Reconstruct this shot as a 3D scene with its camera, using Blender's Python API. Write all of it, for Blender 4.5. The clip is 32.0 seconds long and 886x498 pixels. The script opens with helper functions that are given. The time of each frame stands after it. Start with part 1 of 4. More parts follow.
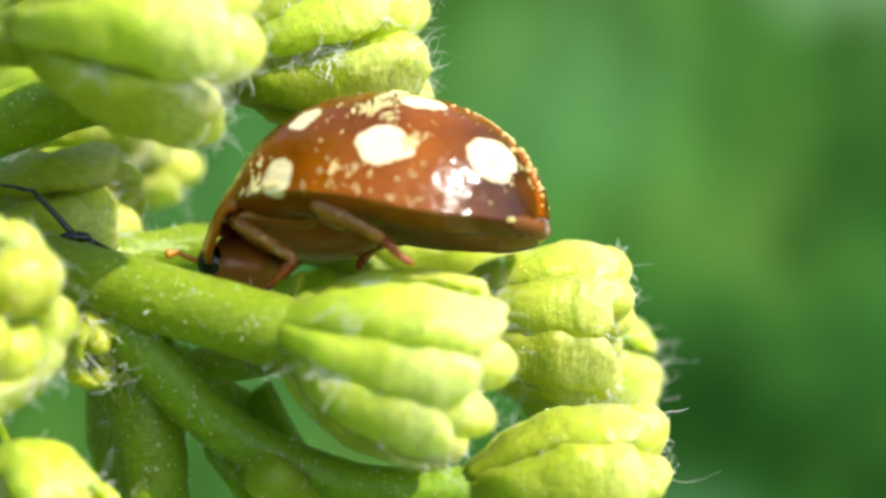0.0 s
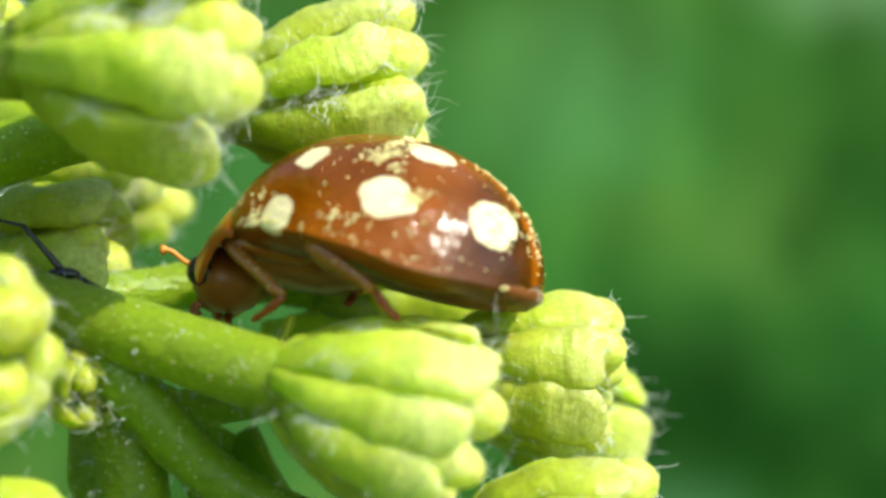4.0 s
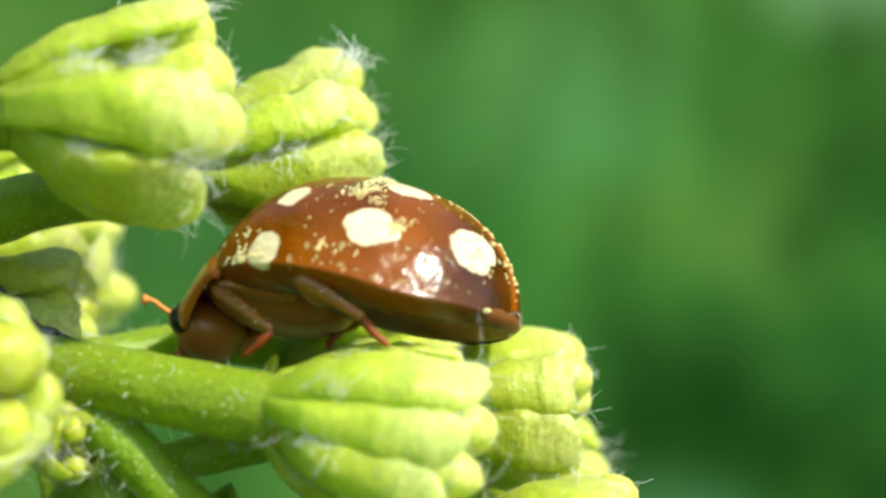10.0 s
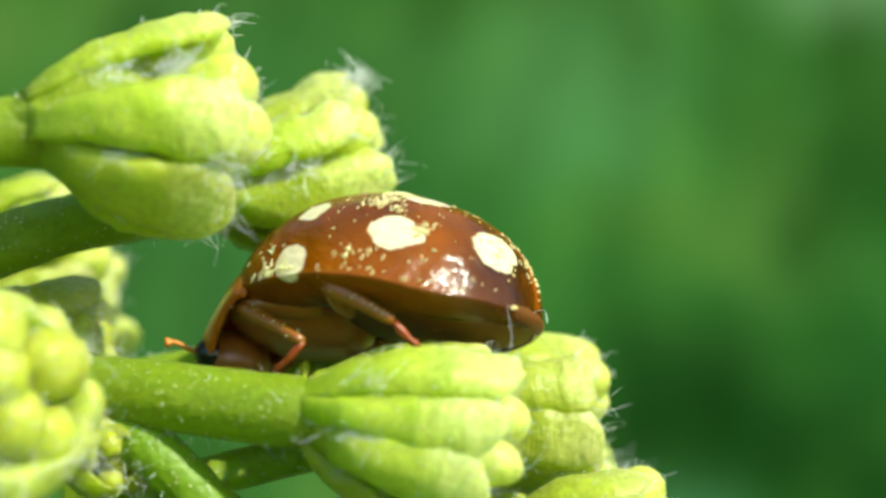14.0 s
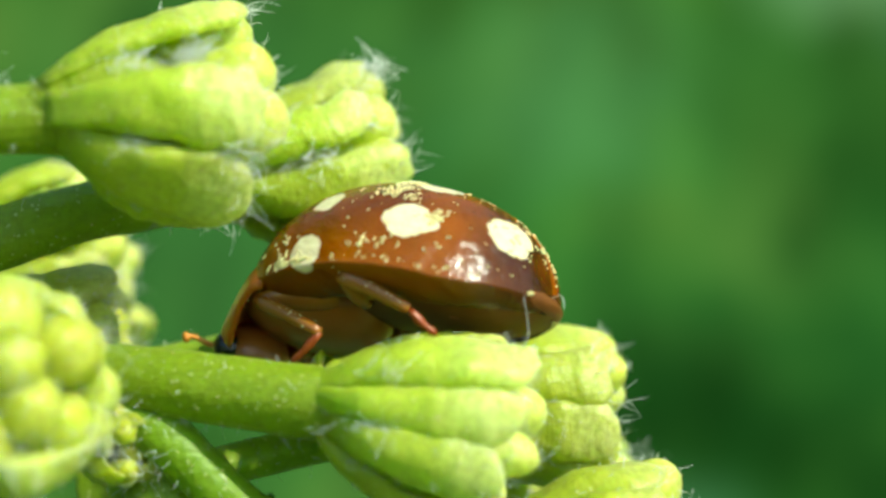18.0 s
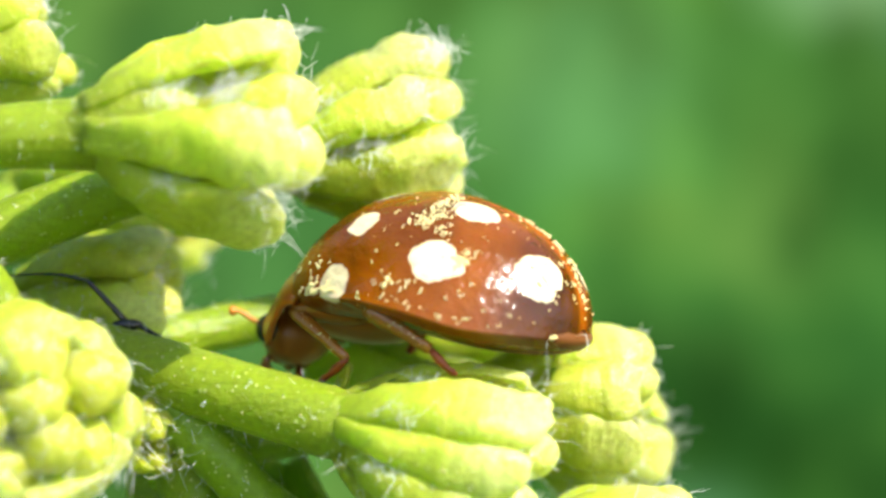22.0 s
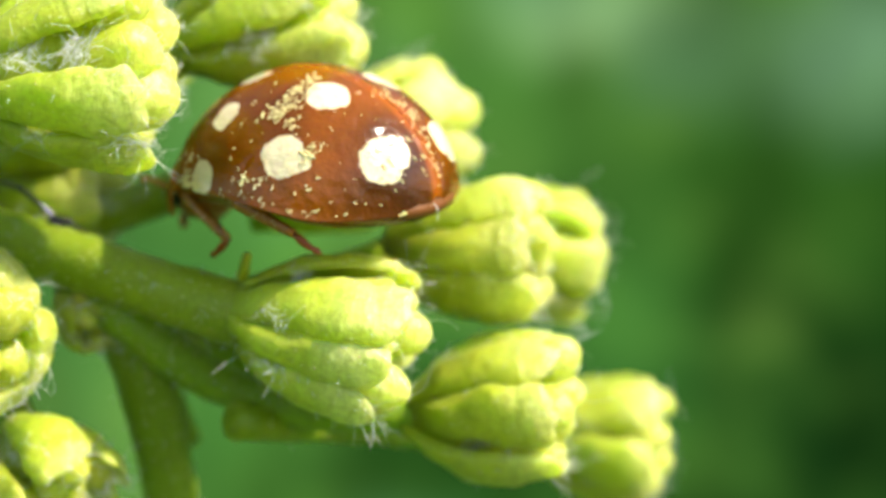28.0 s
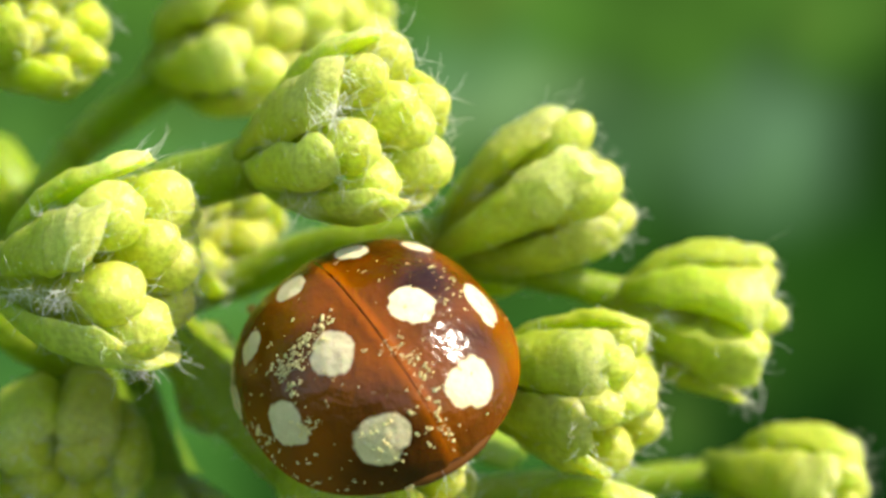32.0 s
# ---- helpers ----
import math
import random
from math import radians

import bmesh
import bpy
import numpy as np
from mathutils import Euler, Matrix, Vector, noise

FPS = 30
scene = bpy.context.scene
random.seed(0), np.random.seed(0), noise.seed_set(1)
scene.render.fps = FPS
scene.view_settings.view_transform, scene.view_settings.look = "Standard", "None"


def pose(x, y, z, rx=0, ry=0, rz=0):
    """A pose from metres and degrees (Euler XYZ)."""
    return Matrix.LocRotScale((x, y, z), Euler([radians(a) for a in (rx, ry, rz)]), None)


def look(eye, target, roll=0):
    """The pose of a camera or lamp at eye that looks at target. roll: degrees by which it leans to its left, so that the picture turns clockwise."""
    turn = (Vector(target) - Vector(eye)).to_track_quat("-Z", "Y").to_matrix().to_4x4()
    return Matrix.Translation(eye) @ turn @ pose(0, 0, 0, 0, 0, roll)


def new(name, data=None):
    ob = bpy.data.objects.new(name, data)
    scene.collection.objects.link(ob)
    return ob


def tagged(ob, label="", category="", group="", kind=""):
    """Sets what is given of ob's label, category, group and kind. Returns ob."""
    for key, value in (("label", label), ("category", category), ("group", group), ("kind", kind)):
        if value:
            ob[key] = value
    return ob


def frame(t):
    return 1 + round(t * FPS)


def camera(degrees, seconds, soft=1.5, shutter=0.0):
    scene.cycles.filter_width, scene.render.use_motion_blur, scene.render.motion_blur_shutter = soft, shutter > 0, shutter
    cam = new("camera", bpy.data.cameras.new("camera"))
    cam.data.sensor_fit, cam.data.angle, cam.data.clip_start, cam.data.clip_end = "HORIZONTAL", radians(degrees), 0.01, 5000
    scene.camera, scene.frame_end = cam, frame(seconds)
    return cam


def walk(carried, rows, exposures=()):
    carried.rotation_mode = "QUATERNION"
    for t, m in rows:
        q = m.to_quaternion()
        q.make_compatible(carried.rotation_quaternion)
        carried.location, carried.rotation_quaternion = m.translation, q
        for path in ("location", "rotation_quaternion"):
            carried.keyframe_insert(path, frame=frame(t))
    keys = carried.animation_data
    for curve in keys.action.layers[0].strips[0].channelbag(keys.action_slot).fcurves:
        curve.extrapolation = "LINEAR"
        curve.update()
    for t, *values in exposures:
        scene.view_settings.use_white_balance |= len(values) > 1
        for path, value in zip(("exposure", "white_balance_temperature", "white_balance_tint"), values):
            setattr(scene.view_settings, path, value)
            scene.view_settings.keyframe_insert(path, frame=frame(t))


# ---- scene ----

# The place is a few centimetres wide: a budding plant stem turned before a lens that stands some 25 mm off.
# Sizes below are in millimetres and go through MM.
from mathutils import Quaternion

MM = 0.001
EYE = Vector((-0.78, -24.048, -0.626)) * MM

# Where the plant stands before the lens: seconds, place in mm (right, ahead, up), turn as a quaternion.
PLANT_ROWS = (
    (0, 0.121, 23.052, 1.437, 0.9995, -0.0253, -0.0068, -0.0165), (0.5, 0.325, 22.791, 1.363, 0.9993, -0.0292, -0.0050, -0.0216),
    (1, 0.299, 22.945, 1.114, 0.9993, -0.0340, -0.0010, -0.0170), (1.5, 0.241, 22.850, 1.167, 0.9993, -0.0332, 0.0006, -0.0162),
    (2, 0.198, 22.865, 1.188, 0.9994, -0.0331, 0.0014, -0.0137), (2.5, 0.180, 22.833, 1.109, 0.9993, -0.0343, 0.0026, -0.0149),
    (3, 0.135, 22.828, 1.108, 0.9993, -0.0340, 0.0029, -0.0142), (3.5, 0.101, 22.888, 0.858, 0.9992, -0.0379, 0.0057, -0.0115),
    (5.5, -0.050, 22.878, 0.721, 0.9992, -0.0383, 0.0079, -0.0090), (6, -0.051, 22.895, 0.687, 0.9992, -0.0396, 0.0082, -0.0078),
    (6.5, -0.048, 22.871, 0.589, 0.9991, -0.0400, 0.0074, -0.0094), (7, -0.044, 22.847, 0.416, 0.9990, -0.0437, 0.0092, -0.0088),
    (7.5, -0.084, 22.888, 0.348, 0.9989, -0.0457, 0.0107, -0.0080), (8, -0.125, 22.875, 0.361, 0.9990, -0.0437, 0.0119, -0.0064),
    (8.5, -0.192, 22.890, 0.367, 0.9989, -0.0449, 0.0134, -0.0028), (9, -0.573, 22.960, -0.384, 0.9979, -0.0525, 0.0363, 0.0084),
    (9.5, -0.634, 23.504, -0.256, 0.9971, -0.0692, 0.0170, 0.0267), (10, -0.384, 23.826, 0.285, 0.9940, -0.0983, -0.0270, 0.0390),
    (10.5, 0.209, 23.787, 0.613, 0.9914, -0.1154, -0.0483, 0.0395), (11, 0.287, 23.933, 0.855, 0.9891, -0.1259, -0.0599, 0.0467),
    (11.5, 0.037, 24.097, 0.825, 0.9896, -0.1221, -0.0574, 0.0505), (12, -0.117, 24.227, 0.305, 0.9885, -0.1293, -0.0540, 0.0566),
    (12.5, -0.132, 24.265, 0.045, 0.9877, -0.1344, -0.0520, 0.0613), (13, -0.082, 24.256, 0.140, 0.9880, -0.1333, -0.0507, 0.0601),
    (13.5, -0.119, 24.296, 0.181, 0.9878, -0.1331, -0.0513, 0.0618), (15.5, -0.087, 24.408, 0.221, 0.9877, -0.1349, -0.0493, 0.0617),
    (16, -0.028, 24.330, 0.187, 0.9876, -0.1360, -0.0477, 0.0617), (16.5, 0.049, 24.265, 0.130, 0.9883, -0.1336, -0.0442, 0.0591),
    (17, 0.034, 24.299, 0.158, 0.9883, -0.1327, -0.0457, 0.0599), (17.5, 0.048, 24.305, 0.374, 0.9885, -0.1302, -0.0480, 0.0595),
    (18, 0.127, 24.261, 0.335, 0.9885, -0.1314, -0.0473, 0.0586), (18.5, 0.235, 24.237, 0.566, 0.9898, -0.1223, -0.0484, 0.0552),
    (19, 0.413, 24.387, 0.780, 0.9947, -0.0873, -0.0363, 0.0404), (19.5, 0.428, 24.540, 0.830, 0.9967, -0.0667, -0.0305, 0.0341),
    (20, 0.411, 24.527, 0.932, 0.9988, -0.0366, -0.0229, 0.0251), (20.5, 0.471, 24.464, 0.265, 0.9991, -0.0336, -0.0183, 0.0194),
    (21, 0.519, 24.378, 0.207, 0.9994, -0.0279, -0.0125, 0.0149), (21.5, 0.598, 24.246, 0.271, 0.9997, -0.0187, -0.0077, 0.0108),
    (22, 0.716, 24.206, 0.116, 0.9998, -0.0182, -0.0043, 0.0080), (22.5, 0.833, 24.112, 0.223, 0.9999, -0.0143, -0.0025, 0.0067),
    (23, 0.780, 24.048, 0.626, 1.0000, 0.0004, 0.0001, 0.0000), (23.5, 0.835, 23.972, 0.662, 1.0000, 0.0056, -0.0015, -0.0010),
    (24, 0.719, 23.991, 0.790, 0.9998, 0.0206, -0.0028, -0.0031), (24.5, 0.524, 23.734, 0.496, 0.9994, 0.0320, 0.0014, -0.0142),
    (25, 0.350, 24.047, 0.181, 0.9992, 0.0365, 0.0099, -0.0092), (25.5, 0.111, 24.159, 0.464, 0.9986, 0.0495, 0.0160, -0.0009),
    (26, -0.038, 24.327, 1.088, 0.9979, 0.0624, 0.0151, 0.0066), (26.5, 0.135, 24.293, 2.433, 0.9992, 0.0382, -0.0022, -0.0131),
    (28.5, -1.416, 26.088, 1.729, 0.9860, 0.1366, -0.0470, -0.0830), (29, -1.380, 26.034, 0.386, 0.9841, 0.1361, -0.0523, -0.1009),
    (29.5, -0.467, 25.328, 0.550, 0.9762, 0.1635, -0.0463, -0.1346), (30, -0.106, 24.838, 0.739, 0.9683, 0.1839, -0.0510, -0.1611),
    (30.5, 0.046, 24.096, 0.576, 0.9522, 0.2240, -0.0526, -0.2011), (31, -0.469, 24.005, -0.081, 0.9329, 0.2712, -0.0374, -0.2338),
    (31.5, -0.551, 23.658, -0.574, 0.9146, 0.3011, -0.0360, -0.2674), (32, -0.709, 23.922, -1.147, 0.8934, 0.3216, -0.0328, -0.3119),
)

# How the ladybird shifts and tilts on the plant: seconds, place in mm, turn as a quaternion, in the plant's space.
BEETLE_ROWS = (
    (0, -0.169, 0.136, 0.133, 0.9977, -0.0365, -0.0282, 0.0487), (0.5, -0.265, 0.136, 0.114, 0.9966, -0.0424, -0.0452, 0.0535),
    (1, -0.250, 0.138, 0.114, 0.9966, -0.0409, -0.0448, 0.0565), (1.5, -0.192, 0.141, 0.117, 0.9973, -0.0283, -0.0296, 0.0602),
    (2, -0.090, 0.153, 0.095, 0.9980, -0.0164, 0.0016, 0.0611), (2.5, -0.029, 0.160, 0.078, 0.9981, -0.0069, 0.0232, 0.0573),
    (3, -0.018, 0.159, 0.079, 0.9983, -0.0039, 0.0257, 0.0525), (3.5, -0.027, 0.158, 0.067, 0.9985, -0.0031, 0.0243, 0.0494),
    (5.5, -0.008, 0.144, 0.051, 0.9991, 0.0039, 0.0309, 0.0291), (6, -0.003, 0.142, 0.048, 0.9991, 0.0051, 0.0320, 0.0270),
    (6.5, 0.001, 0.139, 0.044, 0.9991, 0.0065, 0.0333, 0.0241), (7, 0.005, 0.134, 0.041, 0.9991, 0.0075, 0.0340, 0.0220),
    (7.5, 0.006, 0.128, 0.039, 0.9992, 0.0080, 0.0338, 0.0218), (8, 0.008, 0.121, 0.036, 0.9992, 0.0080, 0.0330, 0.0230),
    (8.5, 0.013, 0.113, 0.032, 0.9991, 0.0080, 0.0322, 0.0248), (9, 0.027, 0.103, 0.032, 0.9991, 0.0079, 0.0321, 0.0266),
    (9.5, 0.051, 0.092, 0.041, 0.9990, 0.0071, 0.0335, 0.0282), (10, 0.074, 0.082, 0.049, 0.9989, 0.0058, 0.0354, 0.0295),
    (10.5, 0.081, 0.071, 0.040, 0.9989, 0.0048, 0.0363, 0.0297), (11, 0.071, 0.063, 0.020, 0.9989, 0.0044, 0.0357, 0.0285),
    (11.5, 0.057, 0.056, -0.001, 0.9990, 0.0041, 0.0345, 0.0266), (12, 0.050, 0.049, -0.017, 0.9991, 0.0036, 0.0337, 0.0251),
    (12.5, 0.049, 0.043, -0.028, 0.9991, 0.0024, 0.0330, 0.0247), (13, 0.050, 0.038, -0.035, 0.9992, 0.0006, 0.0320, 0.0249),
    (13.5, 0.049, 0.035, -0.039, 0.9992, -0.0011, 0.0310, 0.0252), (15.5, 0.020, 0.016, -0.034, 0.9994, -0.0177, 0.0204, 0.0207),
    (16, 0.022, 0.015, -0.034, 0.9994, -0.0182, 0.0199, 0.0202), (16.5, 0.024, 0.013, -0.034, 0.9995, -0.0186, 0.0193, 0.0193),
    (17, 0.028, 0.012, -0.034, 0.9995, -0.0185, 0.0187, 0.0177), (17.5, 0.034, 0.011, -0.030, 0.9996, -0.0174, 0.0182, 0.0154),
    (18, 0.040, 0.009, -0.023, 0.9997, -0.0154, 0.0172, 0.0127), (18.5, 0.040, 0.009, -0.013, 0.9998, -0.0125, 0.0151, 0.0101),
    (19, 0.035, 0.009, -0.003, 0.9999, -0.0092, 0.0119, 0.0076), (19.5, 0.028, 0.009, 0.005, 0.9999, -0.0060, 0.0081, 0.0051),
    (20, 0.022, 0.009, 0.009, 1.0000, -0.0032, 0.0043, 0.0026), (20.5, 0.015, 0.010, 0.009, 1.0000, -0.0006, 0.0015, 0.0001),
    (21, 0.010, 0.009, 0.008, 1.0000, 0.0016, 0.0002, -0.0021), (21.5, 0.008, 0.008, 0.006, 1.0000, 0.0029, -0.0002, -0.0031),
    (22, 0.009, 0.006, 0.005, 1.0000, 0.0030, -0.0002, -0.0025), (22.5, 0.008, 0.003, 0.004, 1.0000, 0.0020, -0.0003, -0.0014),
    (23, 0.003, -0.002, 0.000, 1.0000, 0.0006, -0.0005, -0.0011), (23.5, -0.002, -0.008, -0.002, 1.0000, -0.0006, -0.0008, -0.0017),
    (24, -0.010, -0.014, -0.000, 1.0000, -0.0020, -0.0012, -0.0030), (24.5, -0.022, -0.020, 0.002, 1.0000, -0.0043, -0.0021, -0.0046),
    (25, -0.034, -0.024, 0.003, 0.9999, -0.0079, -0.0030, -0.0066), (25.5, -0.038, -0.026, 0.007, 0.9999, -0.0129, -0.0034, -0.0092),
    (26, -0.033, -0.026, 0.012, 0.9998, -0.0182, -0.0036, -0.0119), (26.5, -0.027, -0.025, 0.012, 0.9996, -0.0223, -0.0044, -0.0140),
    (28.5, -0.215, -0.080, 0.441, 0.9996, 0.0240, -0.0129, 0.0121), (29, -0.187, -0.105, 0.410, 0.9995, 0.0254, -0.0127, 0.0117),
    (29.5, -0.145, -0.138, 0.367, 0.9995, 0.0274, -0.0123, 0.0114), (30, -0.094, -0.177, 0.318, 0.9994, 0.0297, -0.0117, 0.0110),
    (30.5, -0.041, -0.235, 0.263, 0.9994, 0.0316, -0.0121, 0.0108), (31, 0.010, -0.322, 0.198, 0.9993, 0.0328, -0.0144, 0.0106),
    (31.5, 0.060, -0.416, 0.137, 0.9992, 0.0338, -0.0177, 0.0103), (32, 0.101, -0.487, 0.095, 0.9991, 0.0347, -0.0203, 0.0101),
)

# The lens itself: seconds, turn to the right and upwards in degrees.
PAN_ROWS = ((0, 0, 0), (8, 0, 0), (15, 0, 0), (24, 0, 0), (26, 0, 0), (26.5, 0.3, 0.05), (27, 2.2, 0.3), (27.5, 5.6, 0.8),
            (28, 9.2, 1.2), (28.5, 11.0, 1.5), (29.0, 11.4, 1.7), (29.5, 11.8, 1.9), (30, 12.0, 2.2), (31, 12.3, 3.2), (32, 12.4, 4.3))


# The clip's camera opens up a little while the plant swings round.
EXPOSURES = ((0, 1.59, 6500, 11), (1, 1.37, 6500, 3), (2, 1.33, 6500, 5), (3, 1.27, 6500, -2), (5.5, 1.56, 6500, 10), (6, 1.53, 6500, 13), (7, 1.16, 6500, -7), (8, 1.25, 6500, -5), (9, 1.43, 6500, 6),
             (10, 1.33, 6500, 2), (11, 1.47, 6500, 8), (12, 1.56, 6500, 15), (13, 1.39, 6500, 4), (16, 1.17, 6500, -8), (17, 1.31, 6500, -2), (18, 1.17, 6500, -10), (19, 1.55, 6500, 6), (20, 1.61, 6500, 6), (21, 1.73, 6500, 12), (22, 1.79, 6500, 15),
             (23, 1.71, 6500, 12), (24, 1.67, 6500, 12), (25, 1.51, 6500, 10), (26, 1.76, 6700, 15), (28.5, 1.71, 6900, 12), (29, 1.71, 6900, 12), (30, 1.81, 7100, 13), (31, 1.61, 7150, 12), (32, 1.46, 7100, 11))


def pan_at(t):
    ts = [r[0] for r in PAN_ROWS]
    yaw, up = (float(np.interp(t, ts, [r[k] for r in PAN_ROWS])) for k in (1, 2))
    return pose(0, 0, 0, up, 0, -yaw)


def before_lens(row):
    t, x, y, z, *q = row
    return Matrix.LocRotScale(Vector((x, y, z)) * MM, Quaternion(q), None)


def plant_poses():
    """The plant's rows in the world, with a few steps put into the long swing between 26.5 and 28.5 s."""
    out = []
    for a, b in zip(PLANT_ROWS, PLANT_ROWS[1:] + (None,)):
        out.append((a[0], before_lens(a)))
        if a[0] == 26.5:
            m, n = before_lens(a), before_lens(b)
            for t in (27.0, 27.5, 28.0):
                s = (t - 26.5) / 2
                s = s * s * (3 - 2 * s)
                out.append((t, Matrix.LocRotScale(m.translation.lerp(n.translation, s), m.to_quaternion().slerp(n.to_quaternion(), s), None)))
    return [(t, Matrix.Translation(EYE) @ pan_at(t) @ m) for t, m in out]


cam = camera(30.0, 32.0, soft=3.0)
cam.data.dof.use_dof = True
cam.data.dof.focus_distance = 0.0237
cam.data.dof.aperture_fstop = 76.0
walk(cam, [(t, Matrix.Translation(EYE) @ pan_at(t) @ pose(0, 0, 0, 90)) for t, *_ in PLANT_ROWS if t <= 26.5]
     + [(t, Matrix.Translation(EYE) @ pan_at(t) @ pose(0, 0, 0, 90)) for t in (27, 27.5, 28, 28.5, 29, 29.5, 30, 30.5, 31, 31.5, 32)],
     exposures=EXPOSURES)

# ---- light ----
SUN_AZ, SUN_EL = 128.0, 43.0
world = bpy.data.worlds.new("sky")
scene.world = world
world.use_nodes = True
wn, wl = world.node_tree.nodes, world.node_tree.links
sky = wn.new("ShaderNodeTexSky")
sky.sky_type, sky.sun_disc = "NISHITA", False
sky.sun_elevation, sky.sun_rotation = radians(SUN_EL), radians(SUN_AZ)
wn["Background"].inputs["Strength"].default_value = 0.105
wl.new(sky.outputs[0], wn["Background"].inputs["Color"])

sun_lamp = bpy.data.lights.new("sun", "SUN")
sun_lamp.energy, sun_lamp.angle, sun_lamp.color = 3.3, radians(0.6), (1.0, 0.95, 0.86)
sun = new("sun", sun_lamp)
toward = Vector((math.sin(radians(SUN_AZ)) * math.cos(radians(SUN_EL)), math.cos(radians(SUN_AZ)) * math.cos(radians(SUN_EL)), math.sin(radians(SUN_EL))))
sun.matrix_world = look(toward * 2.0, (0, 0, 0))

# ---- materials ----
def material(name):
    m = bpy.data.materials.new(name)
    m.use_nodes = True
    return m, m.node_tree.nodes, m.node_tree.links, m.node_tree.nodes["Principled BSDF"]


def ramp(nodes, stops):
    r = nodes.new("ShaderNodeValToRGB")
    while len(r.color_ramp.elements) < len(stops):
        r.color_ramp.elements.new(0.5)
    for e, (at, c) in zip(r.color_ramp.elements, stops):
        e.position, e.color = at, (*c, 1)
    return r


def noise_of(nodes, links, scale, detail=3.0, coord="Object"):
    tc = nodes.new("ShaderNodeTexCoord")
    n = nodes.new("ShaderNodeTexNoise")
    n.inputs["Scale"].default_value, n.inputs["Detail"].default_value = scale, detail
    links.new(tc.outputs[coord], n.inputs["Vector"])
    return n, tc


def math_node(nodes, links, op, a, b=None, c=None):
    n = nodes.new("ShaderNodeMath")
    n.operation = op
    for k, v in enumerate((a, b, c)):
        if v is None:
            continue
        if isinstance(v, (int, float)):
            n.inputs[k].default_value = v
        else:
            links.new(v, n.inputs[k])
    return n.outputs[0]


def mixed(nodes, links, fac, a, b, blend="MIX"):
    n = nodes.new("ShaderNodeMix")
    n.data_type, n.blend_type = "RGBA", blend
    for socket, v in ((n.inputs[0], fac), (n.inputs[6], a), (n.inputs[7], b)):
        if isinstance(v, tuple):
            socket.default_value = (*v, 1)
        elif isinstance(v, (int, float)):
            socket.default_value = v
        else:
            links.new(v, socket)
    return n.outputs[2]


def bump_to(nodes, links, bsdf, height, strength, distance):
    b = nodes.new("ShaderNodeBump")
    b.inputs["Strength"].default_value, b.inputs["Distance"].default_value = strength, distance
    links.new(height, b.inputs["Height"])
    links.new(b.outputs[0], bsdf.inputs["Normal"])


